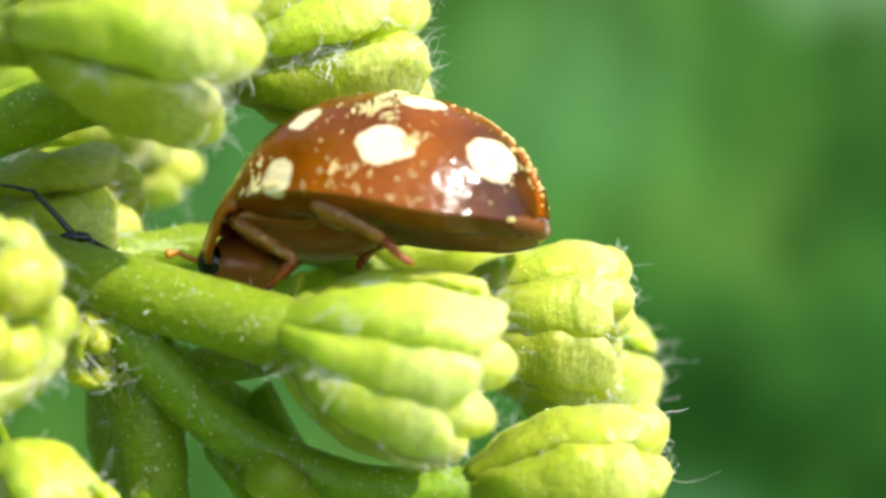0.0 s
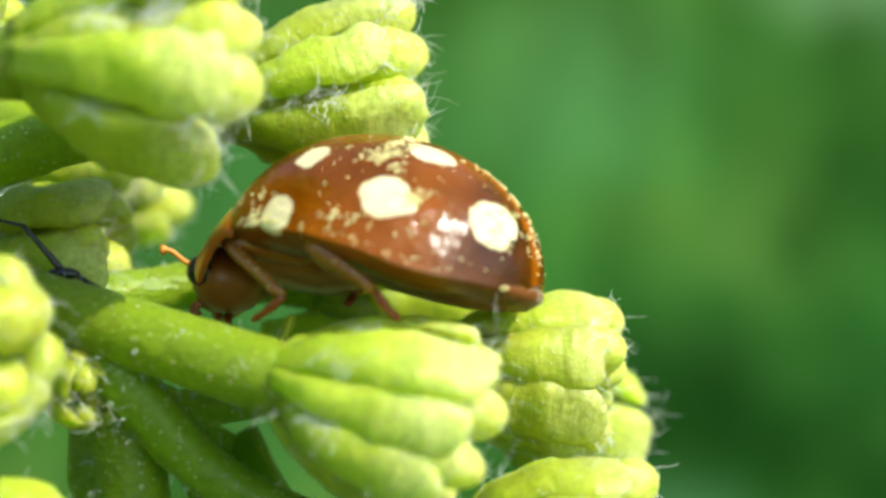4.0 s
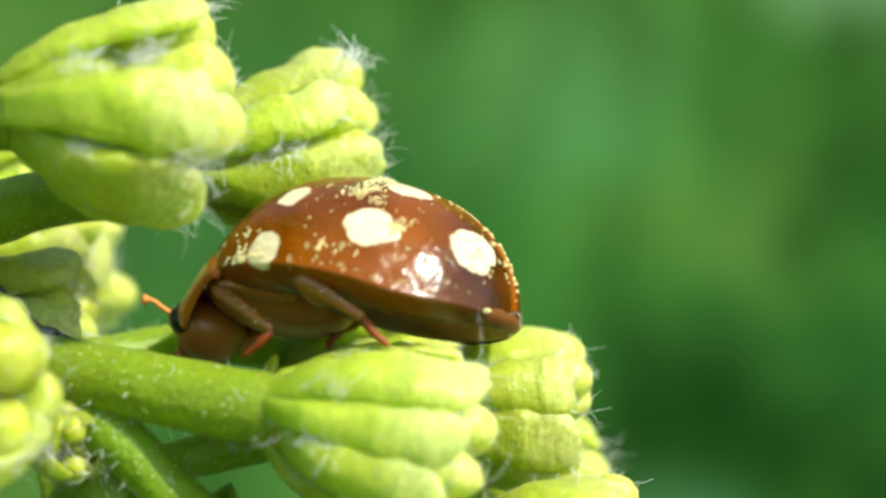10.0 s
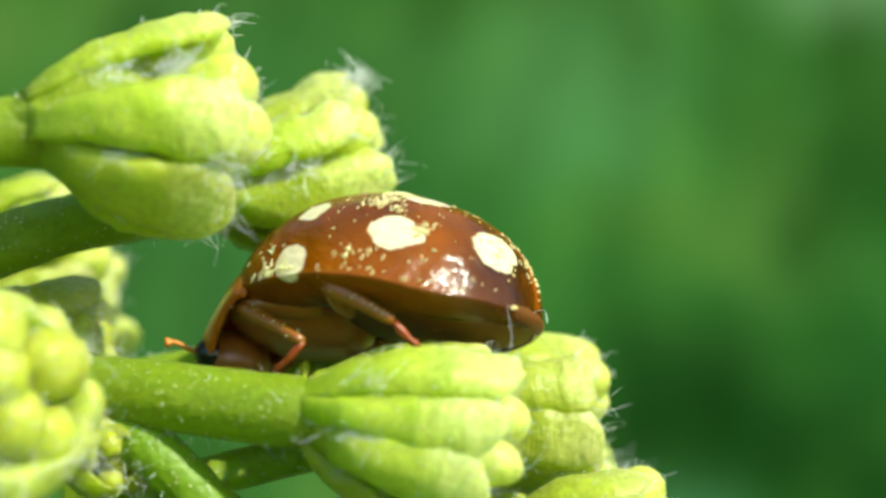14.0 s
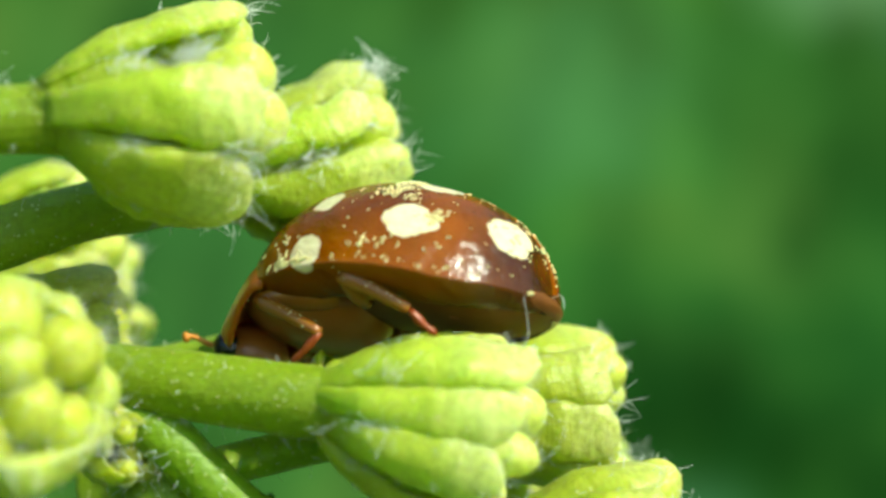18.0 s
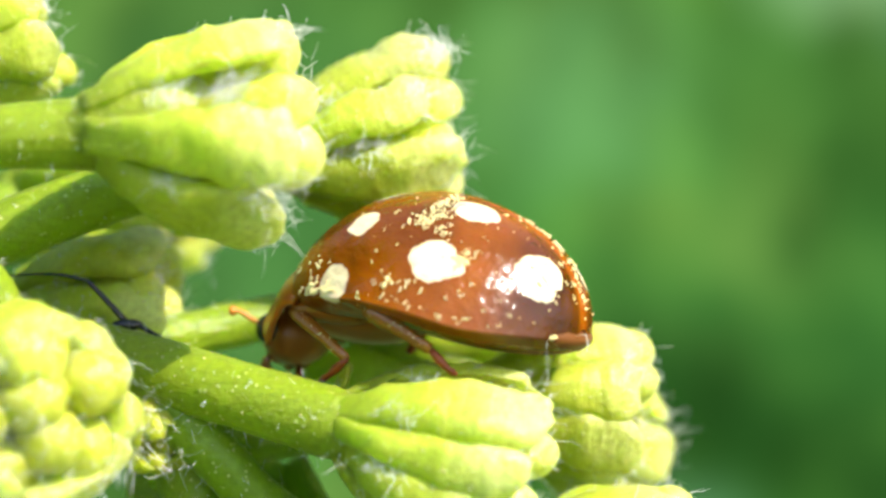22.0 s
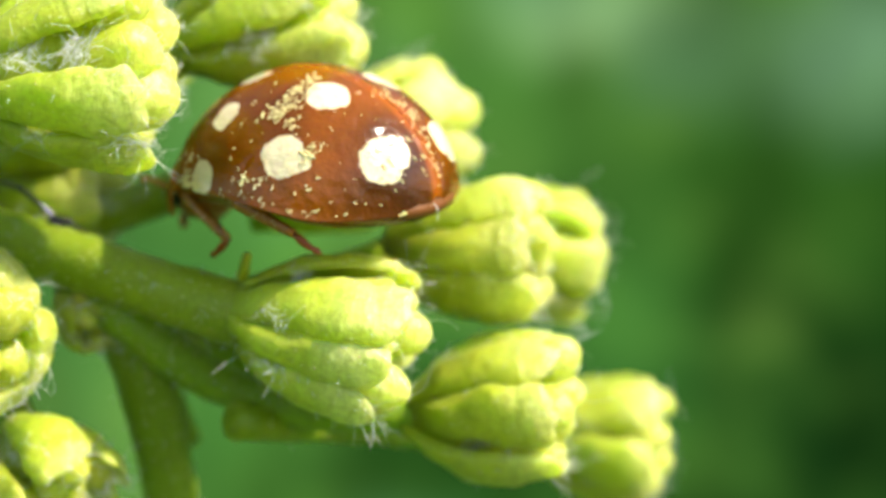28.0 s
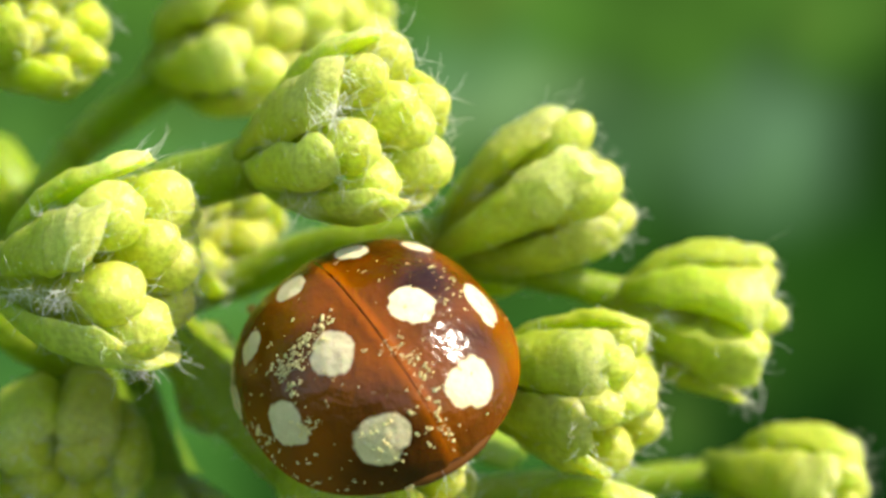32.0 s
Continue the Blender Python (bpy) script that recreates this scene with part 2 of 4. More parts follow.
def plant_skin(name, young, old, rough=0.40, sss=0.65, length=2.6, pale=(0.62, 0.66, 0.20)):
    """Soft, slightly translucent plant tissue: greener at its foot, paler at its tip, with glands and fine wrinkles."""
    m, n, l, b = material(name)
    fine, tc = noise_of(n, l, 9000, 4)
    wide, _ = noise_of(n, l, 900, 3)
    sep = n.new("ShaderNodeSeparateXYZ")
    l.new(tc.outputs["Object"], sep.inputs[0])
    along = math_node(n, l, "MULTIPLY", sep.outputs[2], 1000.0 / length)
    along = math_node(n, l, "ADD", along, math_node(n, l, "MULTIPLY", math_node(n, l, "SUBTRACT", wide.outputs[0], 0.5), 0.9))
    grad = ramp(n, ((0.05, old), (0.58, young), (0.80, tuple((a + b) / 2 for a, b in zip(young, pale))), (1.0, pale)))
    l.new(along, grad.inputs[0])
    info = n.new("ShaderNodeObjectInfo")
    hue = n.new("ShaderNodeHueSaturation")
    l.new(math_node(n, l, "ADD", math_node(n, l, "MULTIPLY", info.outputs["Random"], 0.014), 0.494), hue.inputs["Hue"])
    l.new(math_node(n, l, "ADD", math_node(n, l, "MULTIPLY", info.outputs["Random"], 0.2), 0.92), hue.inputs["Value"])
    stipple = n.new("ShaderNodeMapRange")
    stipple.inputs["From Min"].default_value, stipple.inputs["From Max"].default_value = 0.36, 0.66
    stipple.inputs["To Min"].default_value, stipple.inputs["To Max"].default_value = 0.0, 0.46
    l.new(fine.outputs[0], stipple.inputs["Value"])
    mottled = mixed(n, l, stipple.outputs[0], grad.outputs[0], tuple(c * 0.55 for c in young))
    cells = n.new("ShaderNodeTexVoronoi")
    cells.inputs["Scale"].default_value = 8200
    l.new(tc.outputs["Object"], cells.inputs["Vector"])
    dots = math_node(n, l, "MULTIPLY", math_node(n, l, "LESS_THAN", cells.outputs["Distance"], 0.22), math_node(n, l, "GREATER_THAN", fine.outputs[0], 0.52))
    l.new(mixed(n, l, math_node(n, l, "MULTIPLY", dots, 0.5), mottled, (0.80, 0.82, 0.40)), hue.inputs["Color"])
    l.new(hue.outputs[0], b.inputs["Base Color"])
    b.inputs["Roughness"].default_value = rough
    b.inputs["Subsurface Weight"].default_value = sss
    b.inputs["Subsurface Radius"].default_value = (0.42, 0.60, 0.14)
    b.inputs["Subsurface Scale"].default_value = 1.7 * MM
    b.inputs["Sheen Weight"].default_value, b.inputs["Sheen Roughness"].default_value = 0.05, 0.4
    b.inputs["Sheen Tint"].default_value = (0.95, 0.97, 0.78, 1)
    b.inputs["Specular IOR Level"].default_value = 0.42
    ribs = n.new("ShaderNodeMapping")
    ribs.inputs["Scale"].default_value = (0.35, 0.35, 1.6)
    l.new(tc.outputs["Object"], ribs.inputs["Vector"])
    crease = n.new("ShaderNodeTexNoise")
    crease.inputs["Scale"].default_value, crease.inputs["Detail"].default_value = 4200, 3
    l.new(ribs.outputs[0], crease.inputs["Vector"])
    relief = math_node(n, l, "ADD", math_node(n, l, "MULTIPLY", fine.outputs[0], 0.6), math_node(n, l, "SUBTRACT", wide.outputs[0], math_node(n, l, "MULTIPLY", cells.outputs["Distance"], 0.08)))
    relief = math_node(n, l, "ADD", relief, math_node(n, l, "MULTIPLY", crease.outputs[0], 0.8))
    bump_to(n, l, b, relief, 0.85, 0.060 * MM)
    through_light = n.new("ShaderNodeBsdfTranslucent")
    l.new(mixed(n, l, 1.0, hue.outputs[0], (1.08, 1.12, 0.18), "MULTIPLY"), through_light.inputs["Color"])
    blend = n.new("ShaderNodeMixShader")
    blend.inputs[0].default_value = 0.42
    l.new(b.outputs[0], blend.inputs[1])
    l.new(through_light.outputs[0], blend.inputs[2])
    l.new(blend.outputs[0], n["Material Output"].inputs["Surface"])
    return m


BRACT = plant_skin("bract_skin", (0.52, 0.62, 0.052), (0.32, 0.46, 0.014), sss=0.6, pale=(0.74, 0.80, 0.26))
FLORET = plant_skin("floret_skin", (0.56, 0.62, 0.045), (0.44, 0.53, 0.018), rough=0.36, sss=0.6, length=2.0, pale=(0.74, 0.78, 0.20))
# darker green of the leaves; low stalks share it as painted shade
LEAF = plant_skin("leaf_skin", (0.26, 0.40, 0.018), (0.23, 0.37, 0.014), sss=0.3, length=4, pale=(0.31, 0.45, 0.03))
STEM = plant_skin("stem_skin", (0.31, 0.43, 0.020), (0.28, 0.41, 0.016), sss=0.55, length=9, pale=(0.32, 0.47, 0.04))


def plain(name, colour, rough, spec=0.5, sss=0.0, grain=3000, depth=0.25):
    m, n, l, b = material(name)
    tex, _ = noise_of(n, l, grain, 4)
    l.new(mixed(n, l, math_node(n, l, "MULTIPLY", tex.outputs[0], depth * 2), colour, tuple(c * 0.5 for c in colour)), b.inputs["Base Color"])
    b.inputs["Roughness"].default_value, b.inputs["Specular IOR Level"].default_value = rough, spec
    b.inputs["Subsurface Weight"].default_value, b.inputs["Subsurface Scale"].default_value = sss, 0.2 * MM
    bump_to(n, l, b, tex.outputs[0], 0.3, 0.02 * MM)
    return m


HAIR = plain("white_hair", (0.85, 0.86, 0.78), 0.45)
POLLEN = plain("pollen_grain", (0.74, 0.61, 0.28), 0.9, 0.1, 0.3)
COLLAR = plain("amber_chitin", (0.36, 0.105, 0.006), 0.25, 0.35, 0.5)
CHITIN = plain("brown_chitin", (0.30, 0.105, 0.014), 0.30, 0.5, 0.2)
LEG = plain("leg_chitin", (0.27, 0.100, 0.010), 0.2, 0.6, 0.3)
FOOT = plain("foot_chitin", (0.24, 0.045, 0.006), 0.35, 0.4)
BELLY = plain("belly_chitin", (0.13, 0.045, 0.008), 0.5, 0.2)
FEELER = plain("antenna_chitin", (0.55, 0.20, 0.02), 0.4, 0.3)
DARK = plain("black_chitin", (0.012, 0.011, 0.010), 0.25, 0.6)

# Centres (ahead, to the side, up, in mm) and radii of the cream spots of one wing case.
SPOTS = ((1.58, 0.53, 0.28, 0.25, 1.2), (1.31, 1.36, -0.20, 0.29, 0.85), (1.31, 1.92, -1.00, 0.28, 0.88),
         (0.03, 0.63, 0.28, 0.35, 1.0), (0.03, 1.55, -0.46, 0.37, 1.0), (-1.08, 0.74, -0.42, 0.37, 1.05),
         (-0.24, 1.50, -0.46, 0.19, 1.1), (-1.16, 0.56, -0.32, 0.30, 1.0))


def shell_material(side):
    """Glossy amber wing case with cream spots; side is +1 for the left case."""
    m, n, l, b = material("wing_case")
    tex, tc = noise_of(n, l, 1500, 5)
    broad, _ = noise_of(n, l, 500, 2)
    swell = n.new("ShaderNodeMapRange")
    swell.inputs["From Min"].default_value, swell.inputs["From Max"].default_value = 0.3, 0.68
    l.new(broad.outputs[0], swell.inputs["Value"])
    base = mixed(n, l, swell.outputs[0], (0.205, 0.054, 0.0003), (0.019, 0.0044, 0.0002))
    ragged = n.new("ShaderNodeTexNoise")
    ragged.inputs["Scale"].default_value, ragged.inputs["Detail"].default_value = 5500, 3
    l.new(tc.outputs["Object"], ragged.inputs["Vector"])
    edge = math_node(n, l, "MULTIPLY", math_node(n, l, "SUBTRACT", ragged.outputs[0], 0.5), 0.42)
    inside = None
    for x, y, z, r, stretch in SPOTS:
        off = n.new("ShaderNodeVectorMath")
        off.operation = "SUBTRACT"
        l.new(tc.outputs["Object"], off.inputs[0])
        off.inputs[1].default_value = (x * MM, side * y * MM, z * MM)
        scale = n.new("ShaderNodeVectorMath")
        scale.operation = "MULTIPLY"
        l.new(off.outputs[0], scale.inputs[0])
        scale.inputs[1].default_value = (1000 / r / stretch, 1000 / r, 1000 / r)
        size = n.new("ShaderNodeVectorMath")
        size.operation = "LENGTH"
        l.new(scale.outputs[0], size.inputs[0])
        near = n.new("ShaderNodeMapRange")
        near.interpolation_type = "SMOOTHSTEP"
        near.inputs["From Min"].default_value, near.inputs["From Max"].default_value = 0.94, 1.06
        near.inputs["To Min"].default_value, near.inputs["To Max"].default_value = 1.0, 0.0
        l.new(math_node(n, l, "ADD", size.outputs["Value"], edge), near.inputs["Value"])
        inside = near.outputs[0] if inside is None else math_node(n, l, "MAXIMUM", inside, near.outputs[0])
    cream = mixed(n, l, math_node(n, l, "MULTIPLY", ragged.outputs[0], 0.8), (0.66, 0.60, 0.39), (0.42, 0.35, 0.18))
    low = n.new("ShaderNodeSeparateXYZ")
    l.new(tc.outputs["Object"], low.inputs[0])
    seam = n.new("ShaderNodeMapRange")
    seam.inputs["From Min"].default_value, seam.inputs["From Max"].default_value = 0.06 * MM, 0.16 * MM
    seam.inputs["To Min"].default_value, seam.inputs["To Max"].default_value = 0.65, 0.0
    l.new(math_node(n, l, "ABSOLUTE", low.outputs[1]), seam.inputs["Value"])
    base = mixed(n, l, seam.outputs[0], base, (0.30, 0.072, 0.001))
    l.new(mixed(n, l, inside, base, cream), b.inputs["Base Color"])
    b.inputs["Roughness"].default_value = 0.38
    b.inputs["Specular IOR Level"].default_value = 0.0
    b.inputs["Coat Weight"].default_value = 0.85
    b.inputs["Coat IOR"].default_value = 1.42
    worn = n.new("ShaderNodeMapRange")
    l.new(tex.outputs[0], worn.inputs["Value"])
    worn.inputs["From Min"].default_value, worn.inputs["From Max"].default_value = 0.35, 0.65
    worn.inputs["To Min"].default_value, worn.inputs["To Max"].default_value = 0.10, 0.26
    l.new(worn.outputs[0], b.inputs["Coat Roughness"])
    b.inputs["Subsurface Weight"].default_value = 0.25
    b.inputs["Subsurface Radius"].default_value = (0.6, 0.15, 0.02)
    b.inputs["Subsurface Scale"].default_value = 0.3 * MM
    pits = math_node(n, l, "ADD", tex.outputs[0], math_node(n, l, "MULTIPLY", ragged.outputs[0], 0.42))
    bump_to(n, l, b, pits, 0.8, 0.085 * MM)
    for link in list(b.inputs["Normal"].links):
        l.new(link.from_socket, b.inputs["Coat Normal"])
    return m


SHELL_LEFT, SHELL_RIGHT = shell_material(1), shell_material(-1)


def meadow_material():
    """Far grass and weeds melted into soft greens that the sheet itself gives off; the colours sit in metres on the
    sheet.
    """
    m, n, l, b = material("far_meadow_glow")
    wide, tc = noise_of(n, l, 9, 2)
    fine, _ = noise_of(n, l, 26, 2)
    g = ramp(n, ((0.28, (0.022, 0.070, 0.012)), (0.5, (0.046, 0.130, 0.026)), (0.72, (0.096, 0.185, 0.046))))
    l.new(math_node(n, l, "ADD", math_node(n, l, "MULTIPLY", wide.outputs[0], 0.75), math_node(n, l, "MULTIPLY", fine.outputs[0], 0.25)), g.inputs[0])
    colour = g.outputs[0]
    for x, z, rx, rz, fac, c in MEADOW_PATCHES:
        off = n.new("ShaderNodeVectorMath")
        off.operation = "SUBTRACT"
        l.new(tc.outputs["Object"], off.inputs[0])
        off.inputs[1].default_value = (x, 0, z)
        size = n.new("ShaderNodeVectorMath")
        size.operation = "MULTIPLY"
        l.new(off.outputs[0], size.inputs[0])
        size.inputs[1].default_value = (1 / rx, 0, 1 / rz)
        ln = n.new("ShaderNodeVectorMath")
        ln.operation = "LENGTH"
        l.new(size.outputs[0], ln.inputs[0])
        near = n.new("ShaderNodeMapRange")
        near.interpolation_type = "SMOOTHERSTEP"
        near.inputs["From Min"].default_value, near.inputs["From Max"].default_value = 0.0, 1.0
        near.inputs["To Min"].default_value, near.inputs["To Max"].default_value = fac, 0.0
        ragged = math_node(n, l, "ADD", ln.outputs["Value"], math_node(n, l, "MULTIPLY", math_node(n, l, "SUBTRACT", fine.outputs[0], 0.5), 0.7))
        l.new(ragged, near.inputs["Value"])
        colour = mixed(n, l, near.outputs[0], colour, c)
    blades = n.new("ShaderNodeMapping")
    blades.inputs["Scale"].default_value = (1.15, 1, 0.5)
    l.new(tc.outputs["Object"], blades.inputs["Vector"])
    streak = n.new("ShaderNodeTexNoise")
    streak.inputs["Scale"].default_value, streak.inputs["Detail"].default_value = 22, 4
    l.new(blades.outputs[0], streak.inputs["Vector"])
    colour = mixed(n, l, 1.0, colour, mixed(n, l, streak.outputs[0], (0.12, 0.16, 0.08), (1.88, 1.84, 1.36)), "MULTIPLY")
    # daylight on the meadow is emitted over a black base; no lamp lights it
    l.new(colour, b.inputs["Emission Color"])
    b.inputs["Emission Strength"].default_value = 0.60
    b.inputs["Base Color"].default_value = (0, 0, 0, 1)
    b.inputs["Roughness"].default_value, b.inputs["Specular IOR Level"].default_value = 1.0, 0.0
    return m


# Soft patches of brighter and darker glow in the far meadow: place on the sheet (m), radii (m), strength, colour.
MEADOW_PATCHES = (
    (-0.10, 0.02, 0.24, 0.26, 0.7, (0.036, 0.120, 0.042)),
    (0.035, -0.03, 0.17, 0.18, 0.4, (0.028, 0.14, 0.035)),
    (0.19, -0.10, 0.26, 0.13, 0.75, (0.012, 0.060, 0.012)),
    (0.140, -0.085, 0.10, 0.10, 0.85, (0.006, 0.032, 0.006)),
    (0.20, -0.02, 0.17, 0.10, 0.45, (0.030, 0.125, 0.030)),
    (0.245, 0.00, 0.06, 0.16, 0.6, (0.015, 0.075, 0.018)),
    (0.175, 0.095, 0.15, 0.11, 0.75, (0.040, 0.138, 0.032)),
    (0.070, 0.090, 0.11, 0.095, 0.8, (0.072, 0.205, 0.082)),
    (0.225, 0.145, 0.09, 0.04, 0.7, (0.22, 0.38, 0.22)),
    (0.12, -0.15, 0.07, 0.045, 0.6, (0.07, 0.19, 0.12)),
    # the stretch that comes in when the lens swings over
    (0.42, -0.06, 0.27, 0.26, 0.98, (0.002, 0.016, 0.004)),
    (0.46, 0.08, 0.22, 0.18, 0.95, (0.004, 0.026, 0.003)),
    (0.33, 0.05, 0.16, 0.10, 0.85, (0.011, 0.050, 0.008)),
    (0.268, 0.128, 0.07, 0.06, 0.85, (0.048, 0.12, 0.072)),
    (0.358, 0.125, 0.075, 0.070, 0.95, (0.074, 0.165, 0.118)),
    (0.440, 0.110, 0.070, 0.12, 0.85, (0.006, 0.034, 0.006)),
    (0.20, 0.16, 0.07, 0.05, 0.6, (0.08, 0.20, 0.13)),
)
MEADOW_GLOW = meadow_material()


def soil_material():
    m, n, l, b = material("grass_ground")
    tex, _ = noise_of(n, l, 40, 6)
    g = ramp(n, ((0.3, (0.020, 0.040, 0.010)), (0.55, (0.045, 0.10, 0.020)), (0.75, (0.09, 0.13, 0.04))))
    l.new(tex.outputs[0], g.inputs[0])
    l.new(g.outputs[0], b.inputs["Base Color"])
    b.inputs["Roughness"].default_value = 0.9
    bump_to(n, l, b, tex.outputs[0], 0.6, 0.02)
    return m


GROUND = soil_material()


# ---- mesh helpers ----
def part(name, data, mat, parent=None, label=""):
    """One mesh object out of a bmesh or of (vertices, faces), in millimetres, under a thing or a part."""
    me = bpy.data.meshes.new(name)
    if isinstance(data, bmesh.types.BMesh):
        data.to_mesh(me)
        data.free()
    else:
        me.from_pydata([tuple(v) for v in data[0]], [], data[1])
    me.transform(Matrix.Scale(MM, 4))
    me.validate()
    me.update()
    me.polygons.foreach_set("use_smooth", [True] * len(me.polygons))
    me.materials.append(mat)
    ob = new(name, me)
    if parent is not None:
        ob.parent = parent
    if label:
        ob["label"] = label
    return ob


def place_mm(ob, m):
    """Sets a pose given in millimetres."""
    m = m.copy()
    m.translation = m.translation * MM
    ob.matrix_basis = m
    return ob


def tube(points, radii, seg=10, flat=1.0, close=True):
    """Vertices and faces of a round rod along points with a radius each, its ends rounded off."""
    pts = [Vector(p) for p in points]
    verts, faces = [], []
    side = None
    for i, p in enumerate(pts):
        t = (pts[min(i + 1, len(pts) - 1)] - pts[max(i - 1, 0)]).normalized()
        if side is None:
            side = t.orthogonal().normalized()
        side = (side - t * side.dot(t)).normalized()
        other = t.cross(side)
        for k in range(seg):
            a = 2 * math.pi * k / seg
            verts.append(p + side * math.cos(a) * radii[i] + other * math.sin(a) * radii[i] * flat)
    for i in range(len(pts) - 1):
        for k in range(seg):
            a, b = i * seg + k, i * seg + (k + 1) % seg
            faces.append((a, b, b + seg, a + seg))
    if close:
        faces.append(tuple(range(seg))[::-1])
        faces.append(tuple(range((len(pts) - 1) * seg, len(pts) * seg)))
    return verts, faces


def joined(pieces):
    verts, faces = [], []
    for v, f in pieces:
        n = len(verts)
        verts += v
        faces += [tuple(i + n for i in q) for q in f]
    return verts, faces


def smooth_path(points, steps=6):
    """A Catmull-Rom run through the points."""
    p = [Vector(q) for q in points]
    p = [p[0] * 2 - p[1], *p, p[-1] * 2 - p[-2]]
    out = []
    for i in range(1, len(p) - 2):
        for k in range(steps):
            t = k / steps
            out.append(0.5 * (2 * p[i] + (p[i + 1] - p[i - 1]) * t + (2 * p[i - 1] - 5 * p[i] + 4 * p[i + 1] - p[i + 2]) * t * t
                              + (3 * p[i] - p[i - 1] - 3 * p[i + 1] + p[i + 2]) * t ** 3))
    out.append(p[-2])
    return out


def hair(rng, root, way, length, r=0.010, droop=0.5):
    """One fine hair, bent and curled a little."""
    way = Vector(way).normalized()
    bend = Vector([rng.uniform(-1, 1) for _ in range(3)])
    bend = (bend - way * bend.dot(way)) * droop
    curl = way.cross(bend) * rng.uniform(0.2, 0.7)
    turn = rng.uniform(0, 6.3)
    pts = [Vector(root) + way * length * s + bend * length * s * s + curl * length * 0.35 * math.sin(turn + 5 * s) * s for s in (0, 0.25, 0.5, 0.75, 1)]
    return tube(pts, [r * k * 0.62 for k in (1, 0.95, 0.85, 0.65, 0.3)], 3, close=False)


def crumb(rng, at, r):
    """A rough grain of eight faces, never twice the same."""
    at = Vector(at)
    v = [at + Vector(d) * r * rng.uniform(0.6, 1.3) for d in ((1, 0, 0), (-1, 0, 0), (0, 1, 0), (0, -1, 0), (0, 0, 1), (0, 0, -1))]
    return v, [(0, 2, 4), (2, 1, 4), (1, 3, 4), (3, 0, 4), (2, 0, 5), (1, 2, 5), (3, 1, 5), (0, 3, 5)]


# ---- ground and distance ----
def build_setting():
    bm = bmesh.new()
    bmesh.ops.create_grid(bm, x_segments=8, y_segments=8, size=400000)
    ground = part("ground", bm, GROUND)
    ground.location = (0, 0, -0.45)
    tagged(ground, "dark green grassy ground far below the plant", "ground", kind="structure")
    # a wide upright sheet that glows by itself, bent round at its sides
    verts, faces = [], []
    cols = 40
    for i in range(cols + 1):
        a = radians(-75 + 150 * i / cols)
        for z in (-430, -120, 120, 560):
            verts.append((900 * math.sin(a), 900 * math.cos(a) - 900, z))
    for i in range(cols):
        for k in range(3):
            q = i * 4 + k
            faces.append((q, q + 1, q + 5, q + 4))
    back = part("backdrop", (verts, faces), MEADOW_GLOW)
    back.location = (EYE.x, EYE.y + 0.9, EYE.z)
    tagged(back, "self-glowing sheet coloured as a blurred green meadow far behind the plant", "meadow", kind="structure")


# ---- the plant ----
def leaf_mesh(rng, length, half_w, half_t, bulge, curl, blunt=0.3, rings=18, seg=16):
    """A thick, softly pointed leaf. Outwards is +x, along is +z."""
    verts, faces = [], []
    off = Vector([rng.uniform(-50, 50) for _ in range(3)])
    for i in range(rings):
        s = (i / (rings - 1)) ** 0.85
        g = min(1.0, s / 0.6)
        e = max(0.0, (s - (1 - blunt)) / blunt)
        tip = max(0.03, max(0.0, 1 - e ** 2.2) ** 0.5)
        a, b = half_w * (0.5 + 0.5 * g * g * (3 - 2 * g)) * tip, half_t * tip
        cx = bulge * math.sin(math.pi * s) - curl * s ** 3
        for k in range(seg):
            t = 2 * math.pi * k / seg
            c, d = math.cos(t), math.sin(t)
            p = Vector((cx + b * c - 0.25 * half_w * (1 - d * d), a * d, length * s))
            p.x += (noise.noise(p * 2 + off) * 0.10 + noise.noise(p * 6 + off) * 0.03) * tip
            p.y += noise.noise(p * 2.1 - off) * 0.08
            verts.append(p)
    return verts, skin_of(rings, seg)


def skin_of(rings, seg):
    """Faces over rings of vertices, closed at both ends."""
    faces = []
    for i in range(rings - 1):
        for k in range(seg):
            q, r = i * seg + k, i * seg + (k + 1) % seg
            faces.append((q, r, r + seg, q + seg))
    faces.append(tuple(range(seg))[::-1])
    faces.append(tuple(range((rings - 1) * seg, rings * seg)))
    return faces


